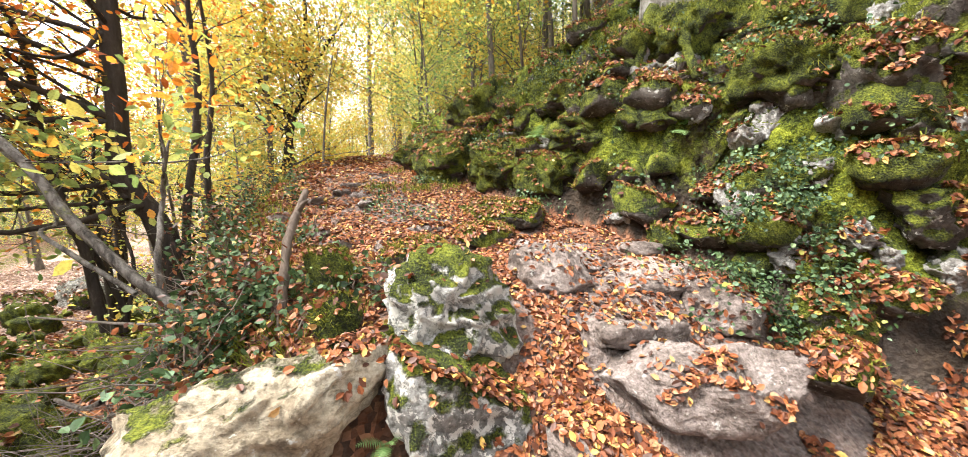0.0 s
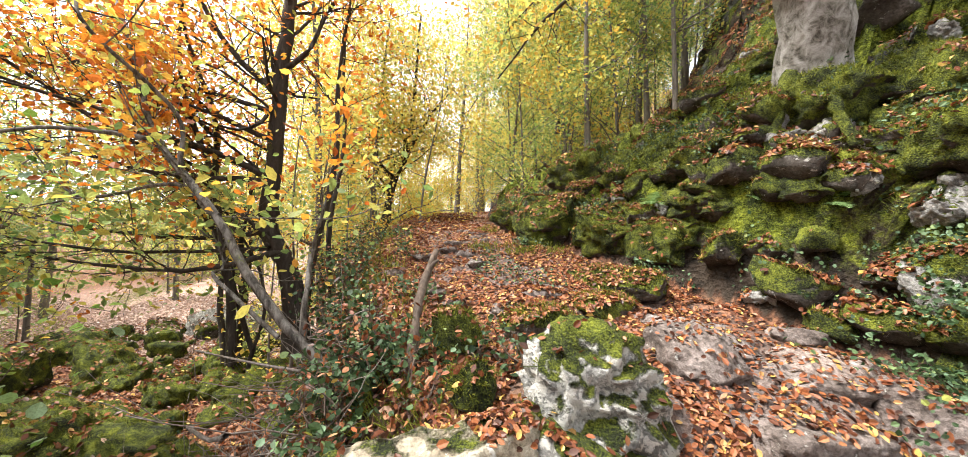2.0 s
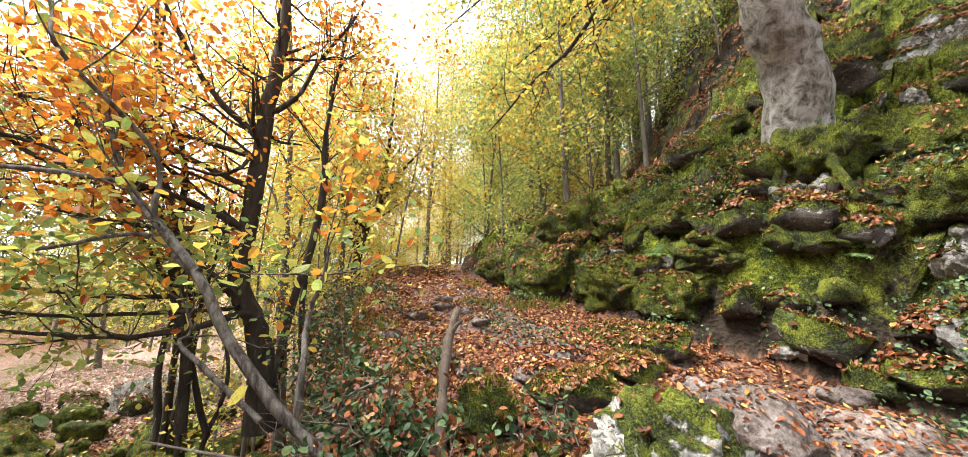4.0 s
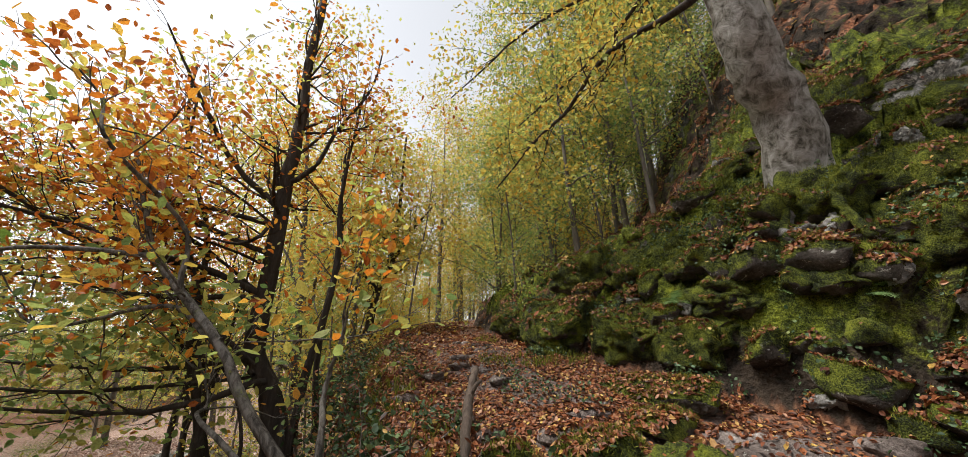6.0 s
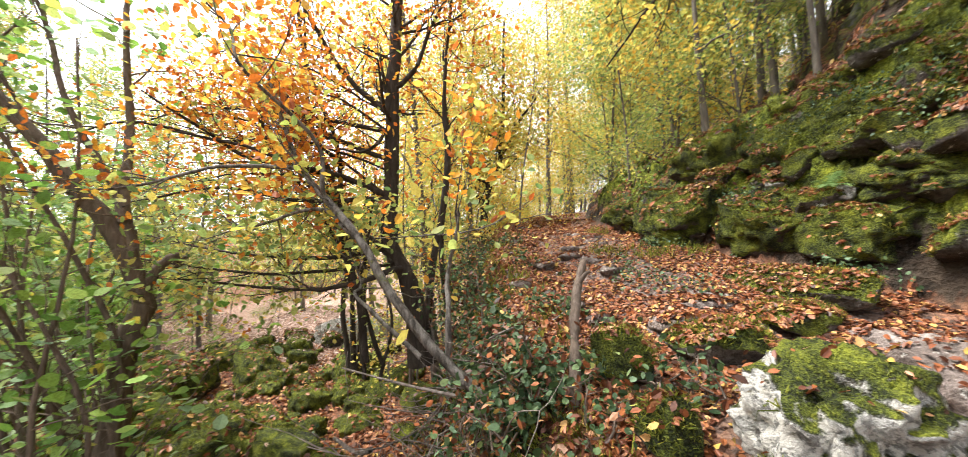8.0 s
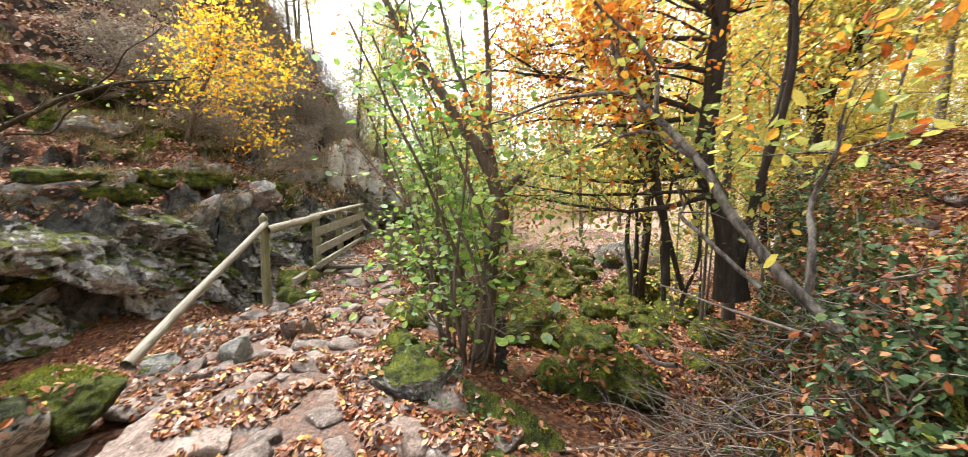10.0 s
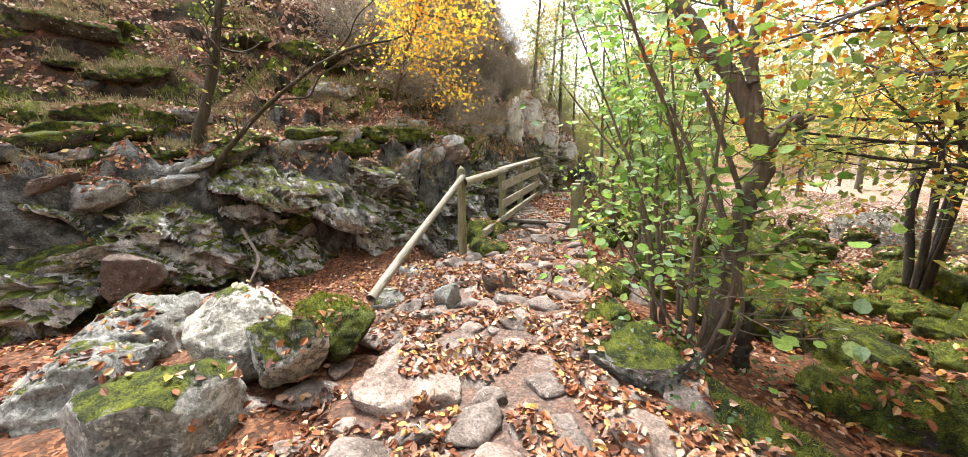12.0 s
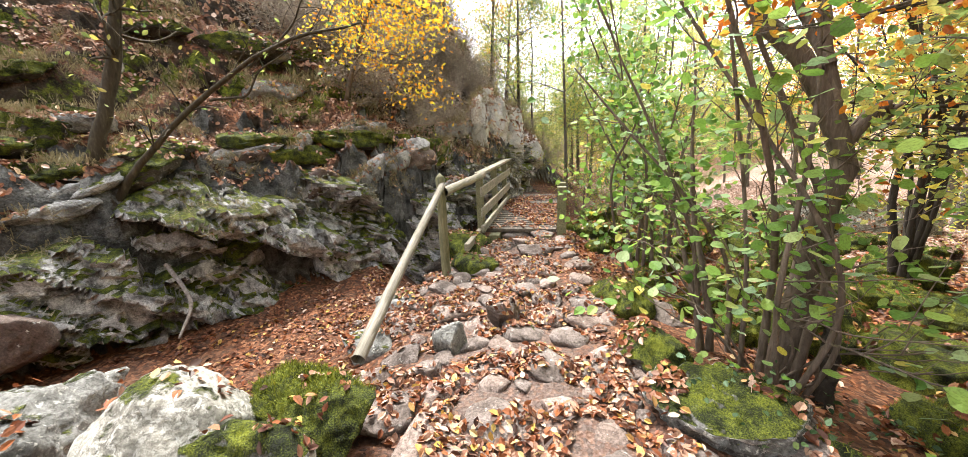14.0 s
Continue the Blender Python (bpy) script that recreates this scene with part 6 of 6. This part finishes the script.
def worn(h, nm):
    """Fewer leaves where feet pass."""
    if math.hypot(h.x - 0.03, h.y - 1.54) < 0.28 and h.z > 1.02 and lr.random() < 0.97:
        return False
    if abs(h.x - 0.83) < 0.34 and abs(h.y - 1.37) < 0.15 and h.z > 0.95 and noise.noise((h.x * 5, h.y * 5, 1.0)) < 0.15:
        return False
    across = h.x - float(np.interp(h.y, [p[1] for p in EDGE[2:9]], [p[0] for p in EDGE[2:9]]))
    if h.y > 2.3 and 0.45 < across < 1.15 and noise.noise((h.x * 3.0, h.y * 2.0, 8.0)) < 0.08 and lr.random() < 0.8:
        return False
    e = math.hypot((h.x - 0.74) / 0.42, (h.y - 1.85) / 0.54) + 0.5 * noise.noise((h.x * 4.0, h.y * 4.0, 3.0))
    return e > 1.0 or lr.random() < 0.16


scatter_leaves("trail_leaves", 125000, trail_spot, 0.025, litter_leaf, "orange-brown beech leaves on the trail", 0.006, keep=worn, minz=0.66, tilt=0.26)
scatter_leaves("trail_leaves", 14000, lambda r: (lambda y: (float(np.interp(y, [5, 7, 11, 20], [-1.4, -2.0, -2.5, -2.2])) + r.normal() * 0.5, y))(5 + 9 * r.random() ** 1.5), 0.04, litter_leaf, "fallen leaves along the far trail")
scatter_leaves("bank_leaves", 110000, lambda r: (r.uniform(-0.6, 3.2), r.uniform(1.2, 5.5)), 0.026, litter_leaf, "fallen leaves caught on the ledges of the bank", keep=lambda h, nm: h.z > 1.15 and h.x > np.interp(h.y, [1.5, 2.1, 2.75, 3.3, 4.1, 5.5], [1.55, 1.07, 0.57, 0.15, -0.3, -0.75]) and noise.noise((h.x * 1.8, h.y * 1.8, h.z * 2 + 9)) > -0.12 - 0.3 * (h.z < 1.5), minz=0.38)
scatter_leaves("path_leaves", 15000, lambda r: (-0.6 - 6.4 * r.random(), r.normal() * 0.8 + 0.35), 0.046, litter_leaf, "orange-brown leaves between the path stones", keep=patchy(3.4, -0.05, 5.0))
scatter_leaves("path_leaves", 12000, lambda r: (-0.6 - 6.4 * r.random(), r.normal() * 0.8 + 0.35), 0.046, pale_litter, "pale and yellow leaves between the path stones", keep=patchy(3.4, -0.05, 5.0))
scatter_leaves("path_leaves", 5000, lambda r: (r.uniform(-6.2, -3.0), r.uniform(-3.6, -0.6)), 0.052, litter_leaf, "leaves between the rocks below the cliff", keep=lambda h, nm: math.hypot(h.x + 3.33, h.y + 1.2) > 0.3 and math.hypot(h.x + 2.74, h.y + 1.32) > 0.3 and noise.noise((h.x * 2.2, h.y * 2.2, 6.0)) > 0.0)
scatter_leaves("gully_leaves", 42000, lambda r: (r.uniform(-9, -1.2), r.uniform(1.8, 8.5)), 0.055, litter_leaf, "brown leaves in the boulder gully", keep=patchy(1.5, -0.3, 7.0))
scatter_leaves("meadow_leaves", 26000, lambda r: (r.uniform(-15, -4.5), r.uniform(6.3, 13)), 0.07, meadow_litter, "leaf carpet on the flat ground across the gully")
scatter_leaves("cliff_leaves", 60000, lambda r: (r.uniform(-13, -5), r.uniform(-6, 4.2)), 0.06, pale_litter, "brown leaves lying on the cliff slope", keep=lambda h, nm: h.z > 0.75 and nm.z > 0.4 and noise.noise((h.x * 1.4, h.y * 1.4, 4.0)) > -0.3)
scatter_leaves("cliff_leaves", 16000, lambda r: (r.uniform(-16.5, -9.0), r.uniform(-5, 7)), 0.1, pale_litter, "pale leaves on the steep hill beyond the bridge", keep=lambda h, nm: h.z > 0.9, minz=0.12)
scatter_leaves("trail_leaves", 34000, lambda r: (r.uniform(0.4, 2.9), r.uniform(0.4, 1.75)), 0.03, litter_leaf, "orange-brown leaves heaped beside the step stones", keep=lambda h, nm: (abs(h.x - 0.83) > 0.34 or abs(h.y - 1.37) > 0.16) and worn(h, nm), minz=0.25, tilt=0.35)
scatter_leaves("bank_leaves", 20000, lambda r: (r.uniform(-0.4, 8), r.uniform(3.6, 11)), 0.06, litter_leaf, "fallen leaves on the upper slope of the bank", keep=patchy(0.9, -0.15, 21.0), minz=0.2)
scatter_leaves("deck_leaves", 220, lambda r: (lambda u, w: (-6.75 - 0.888 * u + 0.46 * w, 1.07 + 0.46 * u + 0.888 * w))(r.uniform(0, 3.2), r.uniform(0.05, 0.95)), 0.06, pale_litter, "pale leaves lying on the bridge deck")
scatter_leaves("slab_leaves", 160, lambda r: (r.uniform(-0.9, 1.5), r.uniform(1.1, 1.7)), 0.03, litter_leaf, "single leaves lying on the step stones")

# ivy, brambles and low green plants
scatter_leaves("ivy", 12000, lambda r: (lambda y: (float(np.interp(y, [1.3, 1.9, 2.6, 4.0, 7], [-0.45, -0.85, -1.25, -1.75, -2.6])) + r.normal() * 0.17, y))(1.55 + 3.0 * r.random() ** 1.3), 0.025, ivy_leaf, "dark ivy trailing over the trail edge", 0.05, 0.7, lambda h, nm: noise.noise((h.x * 3.5, h.y * 3.5, h.z * 3.5)) > 0.12, 0.85, 0.05)
scatter_leaves("edge_leaves", 16000, lambda r: (lambda y: (float(np.interp(y, [1.3, 1.9, 2.6, 4.0, 7], [-0.6, -1.0, -1.4, -1.9, -2.8])) + r.normal() * 0.28, y))(1.5 + 4.5 * r.random()), 0.03, litter_leaf, "brown leaves caught on the drop beside the trail", 0.02, 0.6, lambda h, nm: noise.noise((h.x * 3, h.y * 3, h.z * 3 + 4)) > -0.1, minz=0.15)
scatter_leaves("ivy", 2600, lambda r: (1.35 + r.normal() * 0.16, 1.75 + r.normal() * 0.13), 0.02, ivy_leaf, "ivy and herbs at the foot of the bank", 0.05, 0.7, None, 0.85, 0.02)
scatter_leaves("ivy", 24000, lambda r: (r.uniform(-0.5, 2.8), r.uniform(1.3, 5.0)), 0.018, ivy_leaf, "ivy and small herbs creeping over the bank", 0.04, 0.7, lambda h, nm: h.z > 1.35 and noise.noise((h.x * 2.6, h.y * 2.6, h.z * 2.6)) > 0.1, 0.85, 0.02)
scatter_leaves("ivy", 900, lambda r: (r.uniform(-1.15, -0.72), r.uniform(1.1, 1.55)), 0.03, ivy_leaf, "blue-green ivy beside the cream block", 0.04, 0.5, None, 0.8, 0.05)
scatter_leaves("herbs", 1500, lambda r: (r.uniform(-3.0, -1.0), r.uniform(0.9, 3.2)), 0.03, ivy_leaf, "low green plants at the gully side", 0.06, 0.6, patchy(2.4, 0.2, 15.0), 0.8, 0.1)
bush = np.random.default_rng(81)
for _x, _y, _z, _sx, _sz, _n in ((-1.55, 3.1, 1.42, 0.28, 0.2, 1800), (-1.9, 4.2, 1.6, 0.3, 0.2, 1500), (-1.05, 2.3, 1.22, 0.2, 0.13, 1100), (-1.3, 2.7, 1.3, 0.24, 0.16, 1300), (-2.4, 5.6, 1.75, 0.35, 0.25, 1200), (-0.74, 1.76, 1.2, 0.17, 0.12, 1000), (-0.48, 1.62, 1.12, 0.12, 0.08, 600), (-0.98, 2.02, 1.2, 0.2, 0.14, 1200), (-0.28, 1.78, 1.2, 0.1, 0.06, 450), (-0.85, 1.6, 1.05, 0.16, 0.12, 800)):
    _ob = thing("bramble_bush", (_x, _y, _z - _sz), "dark green bramble and ivy mound on the trail edge", "bush", "bushes on the trail edge")
    _st, _tp = store_new(), []
    for _k in range(24):
        _d = bush.normal(size=3) + np.array([0, 0, 0.9])
        grow(_st, bush, bush.normal(size=3) * 0.05, _d / np.linalg.norm(_d), _sx * bush.uniform(0.6, 1.1), 0.005, 1, _tp, 0.08, 0.8, 3, 3)
    part("stem", wood_mesh("stem", _st), bark_brown, _ob)
    part("leaves", crown_mesh("leaves", _tp, int(_n * 0.42), 0.05, 0.027, bush, 0.8, "round"), ivy_leaf, _ob)
    part("dry_leaves", crown_mesh("dry_leaves", _tp, int(_n * 0.3), 0.06, 0.028, bush, 0.62, True), litter_leaf, _ob, "brown leaves caught in the bramble")


def blades(name, spots, normals, length, width, material, label, r, per=5, hang=0.0):
    """Tufts of thin blades: per blades at each spot."""
    p = np.repeat(np.asarray(spots), per, 0)
    nm = np.repeat(np.asarray(normals), per, 0)
    n = len(p)
    p = p + r.normal(size=(n, 3)) * width * 2.5
    d = nm * 0.8 + r.normal(size=(n, 3)) * 0.55 + np.array([0, 0, 0.5])
    d /= np.linalg.norm(d, axis=1, keepdims=True)
    s = (r.uniform(0.5, 1.2, n) * length)[:, None]
    b = np.cross(d, r.normal(size=(n, 3)))
    b /= np.linalg.norm(b, axis=1, keepdims=True)
    mid = p + d * s * 0.55
    tip = mid + (d * (0.5 - hang) + nm * 0.25 * hang + np.array([0, 0, -1.0]) * hang) * s * 0.7
    v = np.stack([p - b * width, p + b * width, mid + b * width * 0.7, mid - b * width * 0.7, tip], 1).reshape(-1, 3)
    i = np.arange(n)[:, None] * 5
    f = np.concatenate([i + np.array([[0, 1, 2]]), i + np.array([[0, 2, 3]]), i + np.array([[3, 2, 4]])])
    tagged(part(name, mesh_of(name, v, f, False), material), label, "grass", kind="stuff")


def tufts(count, pick, keep):
    ps, ns = [], []
    for _ in range(count):
        x, y = pick(lr)
        h, nm, _i = drop(x, y)
        if h is not None and keep(h, nm):
            ps.append(tuple(h)), ns.append(tuple(nm))
    return ps, ns


_p, _n = tufts(11000, lambda r: (r.uniform(-9.5, -5), r.uniform(-5.5, 2)), lambda h, nm: h.z > 0.7 and noise.noise((h.x * 1.6, h.y * 1.6, h.z * 1.8)) > 0.1)
blades("dry_grass", _p, _n, 0.2, 0.0026, grass_blade, "dry grass hanging from the cliff ledges", lr, 6, 0.6)
_p, _n = tufts(6000, lambda r: (r.uniform(-13.5, -8.6), r.uniform(-1.5, 4.2)), lambda h, nm: h.z > 0.5 and noise.noise((h.x * 1.1, h.y * 1.1, h.z)) > -0.05)
blades("dry_grass", _p, _n, 0.3, 0.004, grass_blade, "pale dry grass on the hill beyond the bridge", lr, 6, 0.5)
_p, _n = tufts(6000, lambda r: (r.uniform(-0.8, 2.8), r.uniform(1.4, 5.5)), lambda h, nm: h.z > 1.5 and noise.noise((h.x * 2.1, h.y * 2.1, h.z * 2.1 + 5)) > 0.2)
blades("bank_grass", _p, _n, 0.10, 0.002, moss_blade, "thin green grass tufts on the mossy bank", lr, 5, 0.5)
_p, _n = tufts(2200, lambda r: (lambda y: (float(np.interp(y, [1.3, 1.9, 2.6, 4.0, 7], [-0.6, -0.95, -1.35, -1.85, -2.7])) + r.normal() * 0.2, y))(1.4 + 4.0 * r.random()), lambda h, nm: True)
blades("edge_grass", _p, _n, 0.11, 0.002, moss_blade, "thin grass on the drop beside the trail", lr, 4, 0.5)


def fuzz(count, boxes, length, width):
    """Short moss shoots on mossy ground and stones."""
    ps, ns = [], []
    for x0, x1, y0, y1, share in boxes:
        for _ in range(int(count * share)):
            h, nm, i, _d = solid.ray_cast((lr.uniform(x0, x1), lr.uniform(y0, y1), 30), (0, 0, -1))
            if h is not None and solid_moss[i] > 0.42 + 0.3 * noise.noise(h * 4.0):
                ps.append(tuple(h)), ns.append(tuple(nm))
    p, nm = np.repeat(np.array(ps), 3, 0), np.repeat(np.array(ns), 3, 0)
    n = len(p)
    p = p + lr.normal(size=(n, 3)) * 0.008
    d = nm + lr.normal(size=(n, 3)) * 0.45 + np.array([0, 0, 0.3])
    d /= np.linalg.norm(d, axis=1, keepdims=True)
    b = np.cross(d, lr.normal(size=(n, 3)))
    b /= np.linalg.norm(b, axis=1, keepdims=True)
    tip = p + d * (lr.uniform(0.4, 1.3, n) * length)[:, None]
    v = np.stack([p - b * width - d * 0.004, p + b * width - d * 0.004, tip], 1).reshape(-1, 3)
    tagged(part("moss", mesh_of("moss", v, np.arange(n * 3).reshape(-1, 3), False), moss_blade), "short shoots of green moss on stones and bank", "moss", kind="stuff")


fuzz(170000, ((-0.6, 2.6, 1.2, 4.6, 0.55), (-6.5, -1.6, 1.0, 5.6, 0.35), (-4.3, -3.3, -1.0, -0.3, 0.04), (-1.2, 0.4, 1.0, 2.2, 0.06)), 0.022, 0.0022)


def fern(at, size, seed, fronds=6, facing=(0, -1, 0.3)):
    r = np.random.default_rng(seed)
    ob = thing("fern", at, "green fern growing from the mossy bank", "fern", "ferns on the bank")
    for k in range(fronds):
        d = np.array(facing) * 0.8 + r.normal(size=3) * 0.55 + np.array([0, 0, 0.5])
        d /= np.linalg.norm(d)
        s = np.linspace(0, 1, 15)[:, None]
        p = d * s * size * r.uniform(0.7, 1.1) + np.array([0, 0, -0.45]) * s ** 2 * size
        v, f = [], []
        sd = np.cross(d, (0, 0, 1))
        sd /= np.linalg.norm(sd) + 1e-9
        for j in range(2, 15):
            w = size * 0.26 * math.sin(math.pi * (j / 15) ** 0.7) + 0.004
            step = (p[j] - p[j - 1]) * 0.42
            for sg in (-1, 1):
                o = len(v)
                v += [p[j] - step, p[j] + step, p[j] + sd * sg * w + step * 2.0 + np.array([0, 0, -0.12 * w])]
                f.append((o, o + 1, o + 2))
        me = mesh_of("frond", np.array(v), np.array(f), False)
        part("frond", me, fern_leaf, ob)
    return ob


for _k, (_f, _s) in enumerate((((0.98, 2.80, 2.06), 0.2), ((1.24, 2.28, 1.80), 0.17), ((1.02, 2.88, 2.12), 0.18), ((0.62, 3.0, 2.02), 0.2), ((0.98, 3.06, 2.4), 0.24), ((1.0, 2.6, 1.9), 0.15), ((-0.14, 1.25, 0.86), 0.1))):
    fern((_f[0], _f[1], min(_f[2], drop(_f[0], _f[1])[0].z + 0.02)), _s, 900 + _k)
